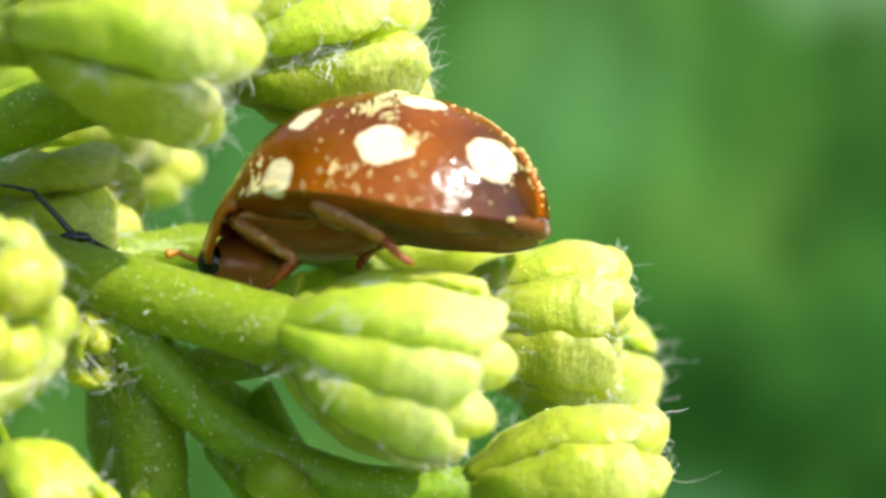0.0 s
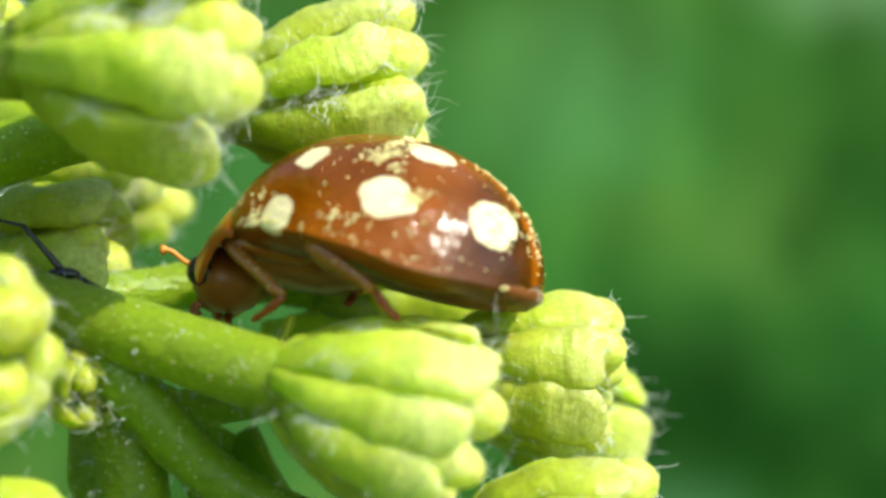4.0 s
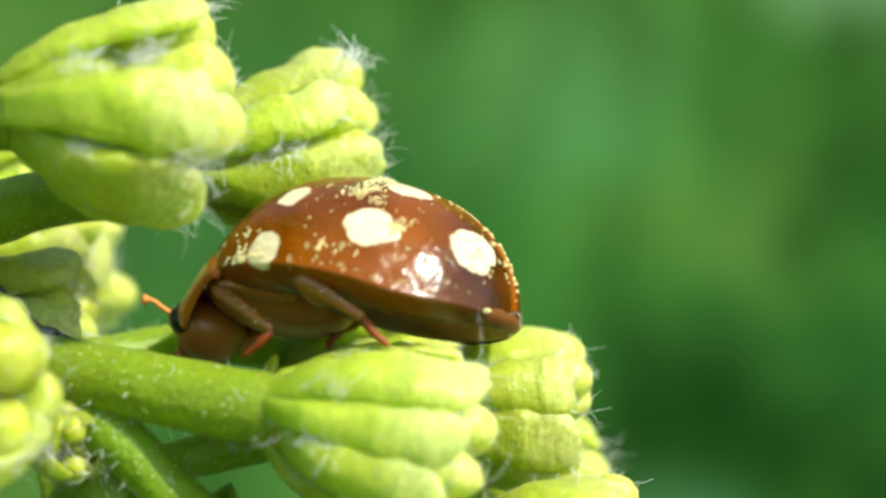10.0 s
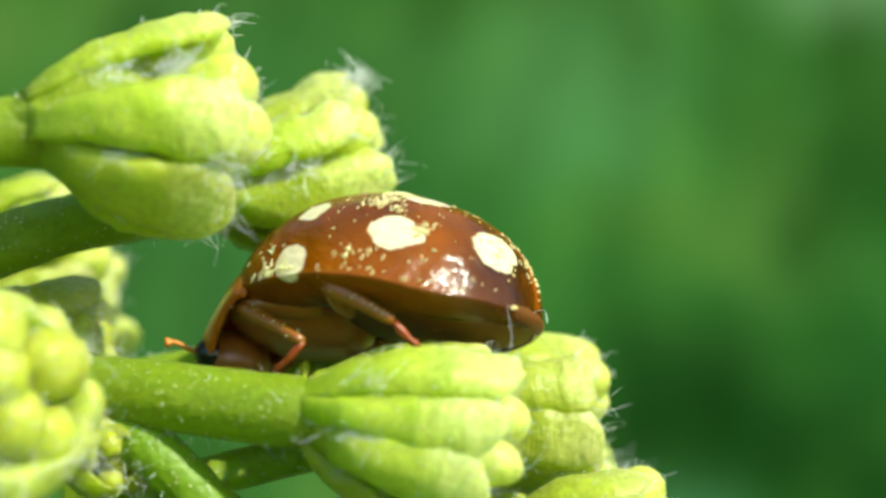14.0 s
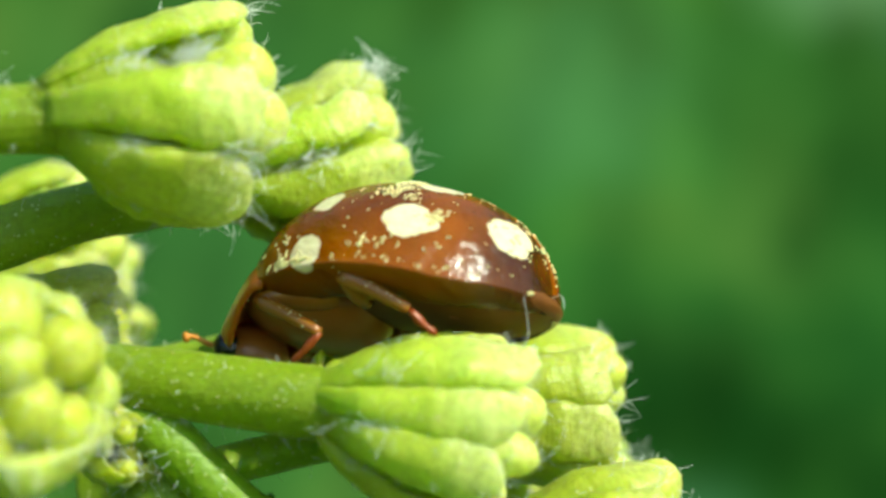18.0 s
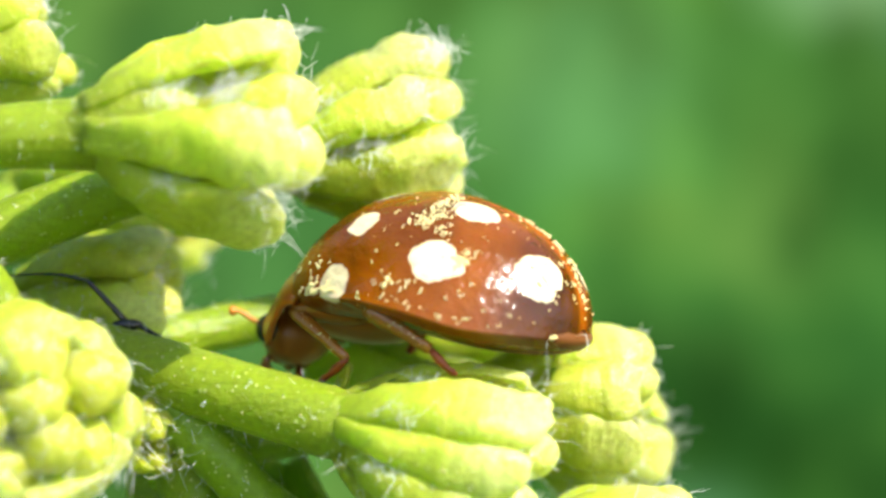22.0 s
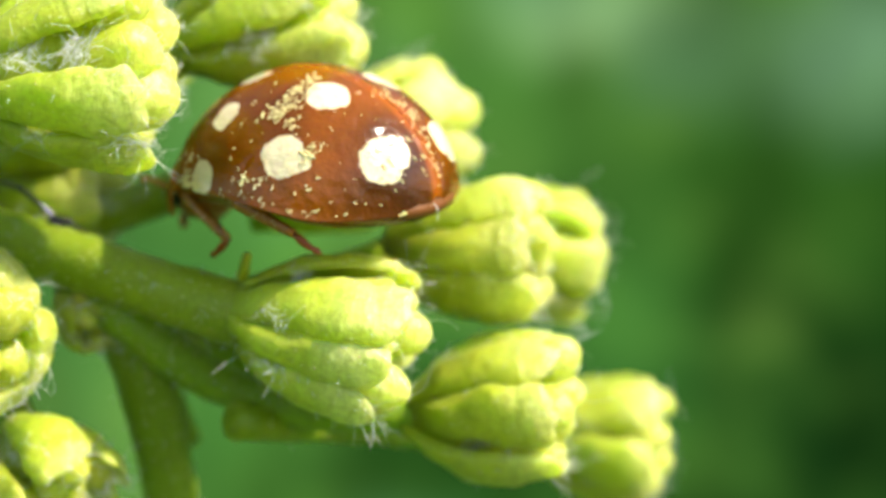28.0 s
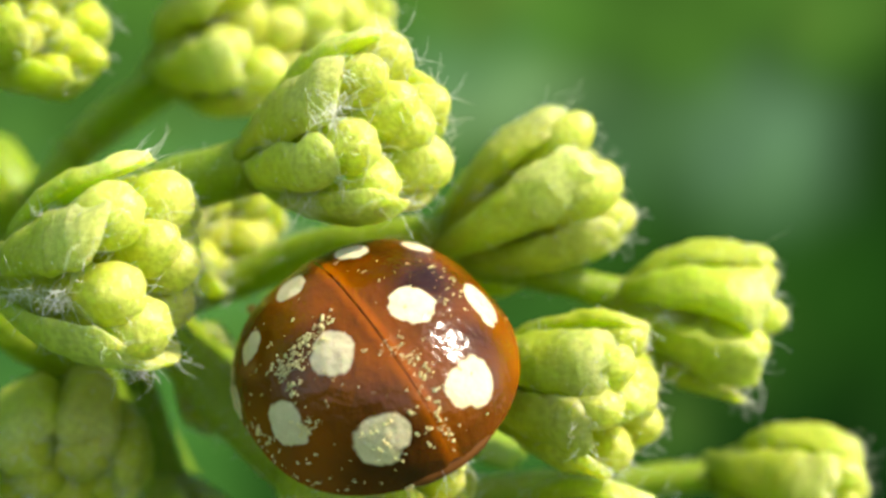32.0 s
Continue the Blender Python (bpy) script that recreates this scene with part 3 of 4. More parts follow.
def bract_mesh(rng, length, half_w, half_t, bulge, curl, wrap, blunt=0.2, rings=30, seg=26):
    """A fleshy bract: narrow foot, broad blunt end, hugging the florets inside it. Outwards is +x, along is +z."""
    verts = []
    off = Vector([rng.uniform(-50, 50) for _ in range(3)])
    twist, sway = rng.uniform(-0.14, 0.14), rng.uniform(-0.10, 0.10)
    furrow = rng.uniform(0.0, 0.10)
    skew = rng.uniform(-0.12, 0.12)
    for i in range(rings):
        s = 1 - (1 - i / (rings - 1)) ** 1.5 if i else 0.0
        g = min(1.0, s / 0.80)
        grow = 0.46 + 0.54 * g * g * (3 - 2 * g)
        e = max(0.0, (s - (1 - blunt)) / blunt)
        tip = max(0.04, max(0.0, 1 - e ** 2.8) ** 0.5)
        a, b = half_w * grow * tip, half_t * (0.35 + 0.65 * min(1.0, s / 0.22)) * (0.80 + 0.35 * math.sin(math.pi * min(1, s * 1.05))) * max(tip, 0.15) * (1.0 if i < rings - 1 else 0.3)
        cx, cz = bulge * math.sin(math.pi * min(1, s * 0.95)) - curl * s ** 3, length * s
        for k in range(seg):
            t = 2 * math.pi * k / seg
            c, d = math.cos(t), math.sin(t)
            y = a * math.copysign(abs(d) ** 0.82, d)
            x = b * math.copysign(abs(c) ** 0.75, c) * (1.0 if c > 0 else 0.55)
            x -= y * y / (2 * wrap)
            x, y = x * math.cos(twist * s) - y * math.sin(twist * s), x * math.sin(twist * s) + y * math.cos(twist * s)
            p = Vector((cx + x, y + sway * math.sin(math.pi * s), cz + skew * y * s * s))
            w = noise.noise(p * 1.5 + off) * 0.11 + noise.noise(p * 4 + off) * 0.040 + noise.noise(Vector((p.x * 3, p.y * 2, p.z * 12)) + off) * 0.016 + noise.noise(p * 11 + off) * 0.008
            p.x += w * (1 if c > 0 else -0.4) * (0.35 + 0.65 * tip) - furrow * half_t * math.exp(-(d / 0.22) ** 2) * (c > 0) * tip
            p.y += noise.noise(p * 2.3 - off) * 0.09 * a / max(half_w, 0.01)
            p.y += noise.noise(p * 5 + off) * 0.045 * abs(d) ** 3
            p.z += noise.noise(p * 2.2 + off * 0.5) * 0.12 * e + noise.noise(Vector((y * 5, 0, 0)) + off) * 0.08 * e
            verts.append(p)
    return verts, skin_of(rings, seg)


def floret_mesh(rng, length, r, rings=18, seg=16):
    """A closed floret: a plump bud, widest near its rounded, faintly five-lobed end."""
    verts = []
    off = Vector([rng.uniform(-50, 50) for _ in range(3)])
    phase, bend = rng.uniform(0, 6.3), rng.uniform(-0.10, 0.10)
    for i in range(rings):
        s = 1 - (1 - i / (rings - 1)) ** 1.5 if i else 0.0
        g = min(1.0, s / 0.80)
        e = max(0.0, (s - 0.74) / 0.26)
        rad = r * (0.42 + 0.58 * g * g * (3 - 2 * g)) * max(0.05, max(0.0, 1 - e ** 2.3) ** 0.5)
        for k in range(seg):
            t = 2 * math.pi * k / seg
            q = rad * (1 - 0.15 * e * (1 + math.cos(5 * t + phase)) / 2 - 0.045 * math.cos(5 * t + phase))
            p = Vector((q * math.cos(t) + bend * math.sin(math.pi * s), q * math.sin(t), length * s))
            w = noise.noise(p * 1.8 + off) * 0.07 + noise.noise(p * 6 + off) * 0.018
            verts.append(p + Vector((math.cos(t), math.sin(t), 0)) * w * (rad / r))
    return verts, skin_of(rings, seg)


def axis_frame(base, tip, spin=0.0):
    """A frame at base whose z runs to tip; turned by spin, its x points upwards where spin is 0."""
    base, tip = Vector(base), Vector(tip)
    z = (tip - base).normalized()
    x = Vector((0, 0, 1)) if abs(z.z) < 0.95 else Vector((0, 1, 0))
    x = (x - z * x.dot(z)).normalized()
    y = z.cross(x)
    return Matrix.Translation(base) @ Matrix((x, y, z)).transposed().to_4x4() @ pose(0, 0, 0, 0, 0, spin)


def flower_head(plant, base, tip, r_tip, bracts, florets, seed, closed=0.0, fat=1.0, wool=(), hairs=520):
    """A head of broad bracts round a bunch of closed florets. bracts: degrees round the axis (0 up, 90 towards
    the lens at rest), half width, length against the head's. fat: how thick the bracts are. wool: white tufts (degrees
    round the axis, way along it, way out from it, hairs). Returns the cup, which carries the rest."""
    rng = random.Random(seed)
    length = (Vector(tip) - Vector(base)).length
    hairs = round(hairs * min(1.0, (r_tip / 1.6) ** 2))
    prof = [(-0.20, 0.16), (-0.10, 0.24), (0.0, 0.36), (0.08, 0.46), (0.18, 0.56), (0.32, 0.60), (0.5, 0.5), (0.62, 0.30), (0.68, 0.05)]
    prof = [(z * length, r * r_tip * 0.85) for z, r in prof]
    v, f = tube([(0, 0, z) for z, _ in prof], [r for _, r in prof], 16)
    cup = part("flower_head", (v, f), BRACT, plant)
    place_mm(cup, axis_frame(base, tip))
    tufts, specks = [], []

    def dress(piece_m, data, woolly):
        for _ in range(24):
            specks.append(crumb(rng, piece_m @ Vector(rng.choice(data[0])), rng.choice((0.006, 0.008, 0.010, 0.012, 0.016, 0.024))))
        # hairs sit along the rims and at the tips
        top = len(data[0]) * 3 // 4
        for _ in range(hairs // (len(bracts) + florets)):
            at_tip = rng.random() < woolly
            q = Vector(rng.choice(data[0][top:] if at_tip else data[0][len(data[0]) // 5:]))
            way = (q - Vector((0, 0, q.z))).normalized() * rng.uniform(0.3, 1.0) + Vector((rng.uniform(-0.4, 0.4), rng.uniform(-0.4, 0.4), rng.uniform(0.0, 1.4)))
            tufts.append(hair(rng, piece_m @ q, piece_m.to_3x3() @ way, rng.uniform(0.06, 0.14) * (3.2 if at_tip else 1), 0.0060 if at_tip else 0.0080, 1.1 if at_tip else 0.7))

    for phi, hw, reach, *nearer in bracts:
        z0 = length * rng.uniform(-0.15, 0.02)
        ln = length * reach * rng.uniform(0.97, 1.03) - z0
        r0, r_end = 0.20 * r_tip, (r_tip - 0.16) * rng.uniform(0.95, 1.04) * (1 - 0.55 * closed) * (nearer[0] if nearer else 1)
        data = bract_mesh(rng, ln, hw * rng.uniform(0.95, 1.05), rng.uniform(0.16, 0.21) * fat, rng.uniform(0.16, 0.26), rng.uniform(0.02, 0.20) + closed * 0.4, r_tip * rng.uniform(0.75, 1.0), rng.uniform(0.14, 0.20))
        m = pose(0, 0, z0, 0, 0, phi + rng.uniform(-3, 3)) @ pose(r0, 0, 0, 0, math.degrees(math.atan2(r_end - r0, ln)), 0)
        place_mm(part("bract", data, BRACT, cup), m)
        dress(m, data, rng.choice((0.15, 0.3, 0.5)))
    for i in range(florets):
        ring = florets - 2
        core = i >= ring
        phi = 360 * (i + rng.uniform(-0.2, 0.2)) / ring + 8 if not core else 180 * (i - ring) + rng.uniform(0, 60)
        ln = length * rng.uniform(0.72, 0.90) * (1 - 0.5 * closed)
        r0, z0 = (0.10 if core else 0.24) * r_tip, length * rng.uniform(0.20, 0.27)
        r_end = (0.24 if core else 0.66) * r_tip * rng.uniform(0.92, 1.08) * (1 - 0.25 * closed)
        data = floret_mesh(rng, ln, rng.uniform(0.37, 0.47) * (r_tip / 1.6) * (1 + 0.25 * closed))
        m = pose(0, 0, z0, 0, 0, phi) @ pose(r0, 0, 0, 0, math.degrees(math.atan2(r_end - r0, ln)), 0)
        place_mm(part("floret_bud", data, FLORET, cup), m)
        dress(m, data, 0.08)
    # matted wool between the florets and in the gaps of the bracts
    for _ in range(hairs // 4):
        a, r = rng.uniform(0, 6.3), r_tip * rng.uniform(0.1, 0.6)
        tufts.append(hair(rng, (r * math.cos(a), r * math.sin(a), length * rng.uniform(0.55, 0.8)), (rng.uniform(-0.6, 0.6), rng.uniform(-0.6, 0.6), 1), rng.uniform(0.3, 0.55), 0.009, 0.8))
    turns = sorted(b[0] for b in bracts)
    for k, phi in enumerate(turns):
        gap = radians((phi + (turns[(k + 1) % len(turns)] + (360 if k == len(turns) - 1 else 0))) / 2)
        z, r = length * rng.uniform(0.22, 0.5), r_tip * rng.uniform(0.46, 0.60)
        for _ in range(rng.choice((16, 30, 44))):
            zz = z + rng.gauss(0, 0.13)
            tufts.append(hair(rng, (r * math.cos(gap) + rng.gauss(0, 0.05), r * math.sin(gap) + rng.gauss(0, 0.05), zz), (rng.gauss(0, 0.8) + math.cos(gap), rng.gauss(0, 0.8) + math.sin(gap), rng.gauss(0.4, 1)), rng.uniform(0.10, 0.28), 0.0050, 1.2))
    for phi, along, out, count in wool:
        a = radians(phi)
        for _ in range(count):
            turn, r, z = a + rng.gauss(0, 0.07), r_tip * (out + rng.gauss(0, 0.05)), length * (along + rng.gauss(0, 0.06))
            tufts.append(hair(rng, (r * math.cos(turn), r * math.sin(turn), z), (rng.gauss(0, 0.7) + math.cos(a), rng.gauss(0, 0.7) + math.sin(a), rng.gauss(0.6, 0.8)), rng.uniform(0.14, 0.34), 0.0080, 1.3))
    fluff = part("hairs", joined(tufts), HAIR, cup, "fine white hairs")
    fluff["kind"] = "stuff"
    dust = part("pollen", joined(specks), POLLEN, cup, "pale specks of pollen")
    dust["kind"] = "stuff"
    return cup


def stalk(plant, points, radii, seed, hairs=40, name="stalk", skin=None):
    rng = random.Random(seed)
    path = smooth_path(points, 7)
    ks = np.linspace(0, len(radii) - 1, len(path))
    rr = [float(np.interp(k, range(len(radii)), radii)) * (1 + 0.06 * noise.noise(Vector((k * 2.3, seed, 0)))) for k in ks]
    v, f = tube(path, rr, 14)
    v = [p + Vector((noise.noise(p * 3), noise.noise(p * 3 + Vector((9, 0, 0))), noise.noise(p * 3 + Vector((0, 9, 0))))) * 0.03 for p in v]
    rod = part(name, (v, f), skin or STEM, plant)
    tufts = []
    grains = [crumb(rng, rng.choice(v), rng.choice((0.007, 0.010, 0.014, 0.02))) for _ in range(hairs * 2)]
    dust = part("pollen", joined(grains), POLLEN, rod, "pale specks of pollen")
    dust["kind"] = "stuff"
    for _ in range(hairs * 2):
        i = rng.randrange(14, len(v) - 14)
        c = path[i // 14]
        out = (v[i] - c).normalized()
        tufts.append(hair(rng, v[i] - out * 0.01, out + Vector([rng.uniform(-0.6, 0.6) for _ in range(3)]), rng.uniform(0.06, 0.20), 0.0055, 0.7))
    fluff = part("hairs", joined(tufts), HAIR, rod, "fine white hairs")
    fluff["kind"] = "stuff"
    return rod


def ring_of(first, widths, reach=1.0):
    """Bracts set evenly round a head."""
    return [(first + 360 * k / len(widths), w, reach) for k, w in enumerate(widths)]


# Heads: foot and end of the axis (mm), radius at the end, bracts, number of florets, how far closed, and how fat the bracts are.
HEADS = (
    # under the beetle
    ((-2.15, -0.9, -2.62), (0.48, -1.00, -3.32), 1.46, [(42, 0.57, 1.04), (90, 0.37, 0.98), (133, 0.47, 0.98), (190, 0.6, 0.95), (255, 0.6, 1.0), (330, 0.62, 1.02)], 8, 0, 1, ((66, 0.30, 0.58, 60), (112, 0.30, 0.58, 70))),
    # beyond its tail
    ((-0.06, 1.80, -2.42), (2.34, 2.10, -2.58), 1.48, [(22, 0.56, 1.05), (74, 0.46, 0.98), (122, 0.50, 1.02), (175, 0.55, 1.0), (240, 0.55, 1.0), (305, 0.55, 1.0)], 8, 0),
    # further behind
    ((0.85, 4.35, -2.75), (2.88, 5.30, -3.70), 1.40, ring_of(30, (0.5, 0.48, 0.5, 0.55, 0.52, 0.5)), 8, 0),
    # behind its back
    ((-1.55, 3.4, -1.30), (0.33, 5.30, -0.76), 1.60, ring_of(50, (0.5, 0.56, 0.5, 0.55, 0.52, 0.5)), 8, 0),
    # above, behind
    ((-3.30, 1.7, 1.35), (-0.58, 2.30, 2.02), 1.66, [(30, 0.6, 1.0), (76, 0.42, 0.92), (128, 0.55, 1.02), (190, 0.6, 0.96), (255, 0.6, 1.0), (320, 0.6, 1.0)], 8, 0, 1, ((100, 0.45, 0.66, 70), (50, 0.9, 0.9, 60))),
    # above, near
    ((-5.35, -1.95, 1.47), (-2.85, -1.10, 1.54), 1.86, [(30, 0.56, 1.03), (106, 0.52, 1.0), (158, 0.66, 1.0), (215, 0.6, 0.96), (272, 0.6, 1.0), (330, 0.6, 1.0)], 8, 0, 1, ((70, 0.28, 0.46, 60), (74, 0.56, 0.62, 80), (132, 0.75, 0.8, 30))),
    # low, near, seen from its end
    ((-6.95, -1.25, -2.12), (-5.62, -3.05, -2.38), 1.64, ring_of(15, (0.66, 0.60, 0.62, 0.66, 0.60, 0.62), 0.95), 7, 0.26, 2.3, ((60, 0.85, 0.15, 60),)),
    # blurred behind
    ((-7.2, 2.1, -0.75), (-4.85, 2.05, -0.75), 1.42, ring_of(40, (0.56, 0.5, 0.55, 0.5, 0.5)), 7, 0.2),
    # low, beyond
    ((0.28, 0.5, -4.85), (2.70, 0.6, -4.85), 1.45, [(25, 0.56, 1.05), (80, 0.5, 1.0), (135, 0.52, 1.0), (190, 0.5, 1.0), (250, 0.5, 1.0), (310, 0.5, 1.0)], 8, 0),
    # lowest, beyond
    ((1.7, 4.8, -6.95), (4.02, 5.0, -7.35), 1.50, ring_of(30, (0.56, 0.5, 0.55, 0.5, 0.55, 0.5)), 8, 0),
    # low behind the near one
    ((-6.3, -0.6, -4.6), (-4.95, -1.85, -5.5), 1.4, ring_of(10, (0.56, 0.5, 0.55, 0.5, 0.5)), 7, 0.2),
    ((-5.1, 0.8, -2.4), (-4.75, -0.4, -2.85), 0.75, ring_of(0, (0.34, 0.32, 0.34, 0.3, 0.3)), 6, 0.2),
    # high, far
    ((-7.8, 4.2, 1.2), (-5.45, 4.9, 1.75), 1.6, ring_of(20, (0.56, 0.5, 0.55, 0.5, 0.55, 0.5)), 8, 0),
    ((-7.6, 6.2, 0.6), (-5.2, 6.7, 1.3), 1.6, ring_of(45, (0.56, 0.5, 0.55, 0.5, 0.55, 0.5)), 8, 0),
    # at the edge
    ((-8.7, 1.4, 3.1), (-6.8, 1.9, 3.55), 1.3, ring_of(0, (0.56, 0.5, 0.55, 0.5, 0.55, 0.5)), 8, 0),
)


def build_plant():
    plant = new("plant")
    plant.empty_display_size = 0.002
    for i, (base, tip, r, bracts, florets, *shape) in enumerate(HEADS):
        flower_head(plant, base, tip, r, bracts, florets, 40 + i, *shape)
    stalk(plant, ((-10.5, 1.6, -1.0), (-8, 0.9, -1.25), (-5.7, 0.3, -1.65), (-3.9, -0.4, -2.12), (-2.2, -0.88, -2.60), (-1.5, -0.92, -2.78)), (0.62, 0.56, 0.50, 0.48, 0.52, 0.40), 1, 110, "stem")
    stalk(plant, ((-6.2, 0.9, -1.55), (-4.7, 2.1, -1.35), (-3.2, 2.8, -1.08), (-1.5, 3.5, -1.25)), (0.34, 0.36, 0.36, 0.40), 2)
    # leaf skin darkens this low stalk, shade put into its colour
    stalk(plant, ((-5.2, 0.2, -1.9), (-4.3, -0.1, -2.8), (-3.1, 0.2, -4.0), (-1.4, 0.3, -4.7), (0.55, 0.5, -4.85)), (0.36, 0.40, 0.34, 0.30, 0.36), 3, 70, skin=LEAF)
    stalk(plant, ((-2.6, -0.5, -4.5), (-1.0, 2.2, -5.7), (0.4, 3.7, -6.5), (1.8, 4.8, -6.95)), (0.32, 0.28, 0.26, 0.30), 4)
    stalk(plant, ((-9.8, -0.6, 1.2), (-7.4, -1.9, 1.35), (-4.95, -1.82, 1.43)), (0.40, 0.40, 0.54), 5, 60)
    stalk(plant, ((-9.0, 0.4, -0.6), (-7.2, 0.4, 0.2), (-5.4, 0.9, 0.9), (-3.2, 1.7, 1.38)), (0.46, 0.46, 0.46, 0.46), 6)
    stalk(plant, ((-5.2, 1.2, -3.4), (-3.4, 1.2, -3.0), (-1.6, 1.5, -2.7), (0.15, 1.8, -2.42)), (0.30, 0.30, 0.30, 0.34), 7, 40)
    stalk(plant, ((-2.0, 2.9, -1.3), (-0.3, 3.8, -2.0), (0.9, 4.4, -2.76)), (0.24, 0.26, 0.32), 8, 20)
    stalk(plant, ((-9.6, -0.7, 0.9), (-7.3, -1.45, -0.35), (-6.7, -1.0, -1.6), (-6.8, -1.4, -2.14)), (0.36, 0.38, 0.38, 0.42), 9, 40)
    # these two low stalks get their shade from the darker leaf skin as well
    stalk(plant, ((-5.2, 0.2, -2.0), (-4.6, 0.5, -3.0), (-4.35, 0.6, -4.4), (-4.3, 0.8, -6.8)), (0.46, 0.52, 0.50, 0.44), 10, 70, skin=LEAF)
    stalk(plant, ((-7.6, 0.7, -1.4), (-7.0, 0.2, -3.0), (-6.1, -0.7, -4.5)), (0.3, 0.28, 0.3), 15, 30, skin=LEAF)
    stalk(plant, ((-5.4, 0.3, -1.9), (-5.4, 0.9, -2.0), (-5.1, 0.8, -2.45)), (0.22, 0.20, 0.22), 11, 20)
    stalk(plant, ((-10, 1.7, -0.95), (-8.6, 2.0, -0.8), (-7.1, 2.1, -0.72)), (0.34, 0.32, 0.34), 12, 20)
    stalk(plant, ((-10.2, 1.8, -0.7), (-9.2, 3.4, 0.3), (-7.5, 4.2, 1.2)), (0.34, 0.32, 0.34), 13, 20)
    stalk(plant, ((-9.6, 2.6, 0.0), (-8.9, 5.2, 0.1), (-7.5, 6.2, 0.4)), (0.32, 0.32, 0.34), 16, 20)
    stalk(plant, ((-10.2, 1.2, -0.9), (-10.0, 1.2, 1.6), (-8.6, 1.4, 3.12)), (0.34, 0.32, 0.34), 17, 20)
    for seed, (foot, end, hw) in enumerate((((-4.6, 2.2, -2.9), (-2.6, 3.0, -5.6), 0.62), ((-4.9, 2.0, -2.5), (-3.3, 3.0, -4.2), 0.5), ((-3.2, 2.6, -3.5), (-1.5, 3.2, -6.1), 0.85), ((-5.6, 2.4, -2.6), (-4.6, 2.8, -6.2), 0.7))):
        rng = random.Random(900 + seed)
        length = (Vector(end) - Vector(foot)).length
        place_mm(part("leaf", leaf_mesh(rng, length, hw, 0.14, 0.2, 0.1), LEAF, plant, "small green leaf"), axis_frame(foot, end, 60 + 50 * seed))
    rng = random.Random(76)
    place_mm(part("leaf", leaf_mesh(rng, 2.9, 0.5, 0.14, 0.2, 0.1), BRACT, plant, "small pale green leaf"), axis_frame((-2.9, 3.0, -1.95), (-0.2, 4.0, -1.85), 90))
    rng = random.Random(77)
    place_mm(part("bract", leaf_mesh(rng, 0.62, 0.20, 0.09, 0.08, -0.15, 0.4), FLORET, plant, "small pale bract"), axis_frame((-2.25, -0.35, -2.35), (-1.95, -0.30, -1.80), 0))
    # the stem goes on down to the ground
    stalk(plant, ((-10.4, 1.6, -1.0), (-13, 3, -6), (-16, 6, -60), (-14, 8, -250), (-18, 9, -446)), (0.5, 0.9, 1.3, 1.8, 2.4), 14, 30, "stem")
    tagged(plant, "budding plant with pale lime-green hairy flower heads on juicy stalks", "plant")
    return plant


# ---- the ladybird ----
Z0 = -1.10


def shell_h(x):
    return 1.66 * math.sqrt(max(0.0, 1 - (abs(0.65 - x) / 2.35) ** 2.1)) if x < 0.65 else 1.66 * math.sqrt(max(0.0, 1 - ((x - 0.65) / 1.95) ** 2))


def shell_w(x):
    return 2.02 * math.sqrt(max(0.0, 1 - (abs(0.75 - x) / 2.45) ** 2.1)) if x < 0.75 else 2.02 * math.sqrt(max(0.0, 1 - ((x - 0.75) / 2.08) ** 2.6))


def on_shell(x, v, lift=0.0):
    """A place on the dome: x ahead, v from 0 at the seam to 1 at the rim (negative: the right side)."""
    a = v * math.pi / 2
    p = Vector((x, shell_w(x) * math.sin(a), Z0 + shell_h(x) * math.cos(a) ** 1.08 if abs(v) < 1 else Z0))
    p.z += abs(v) ** 3 * (-0.20 * math.exp(-((x - 2.1) / 0.8) ** 2) - 0.07 * math.exp(-((x + 0.7) / 0.6) ** 2))
    p.y += math.copysign((0.05 + 0.07 / (1 + math.exp(5 * (x - 0.2)))) * max(0.0, (abs(v) - 0.72) / 0.28) ** 2 * shell_w(x) / 2.02, v)
    n = Vector((0.25 * (x - 0.5), math.sin(a), max(0.1, math.cos(a)))).normalized()
    return p + n * lift


def wing_case(side, mat, parent):
    nx, nv = 46, 30
    xs = [-1.692 + (2.42 + 1.692) * (0.5 - 0.5 * math.cos(math.pi * i / nx)) for i in range(nx + 1)]
    verts, faces = [], []
    for x in xs:
        for k in range(nv + 1):
            v = 0.004 + 0.996 * (k / nv) ** 1.25
            p = on_shell(x, v)
            p.z += 0.022 * math.exp(-((v * shell_w(x)) / 0.07) ** 2) - 0.006 * math.exp(-((v * shell_w(x)) / 0.02) ** 2)
            verts.append(Vector((p.x, side * p.y, p.z)))
        rim = on_shell(x, 1.0)
        out = shell_w(x) / 2.03
        for grow, drop in ((0.030, 0.010), (0.020, 0.030), (-0.06, 0.07), (-0.22, 0.15), (-0.50, 0.25), (-0.75, 0.30)):
            verts.append(Vector((x * (1 + 0.05 * min(0, grow)), side * max(0.005, rim.y + (grow - 0.02) * out), rim.z - drop * (0.5 + 0.5 * out))))
    row = nv + 7
    for i in range(nx):
        for k in range(row - 1):
            q = i * row + k
            face = (q, q + 1, q + row + 1, q + row)
            faces.append(face if side < 0 else face[::-1])
    return part("wing_case", (verts, faces), mat, parent)


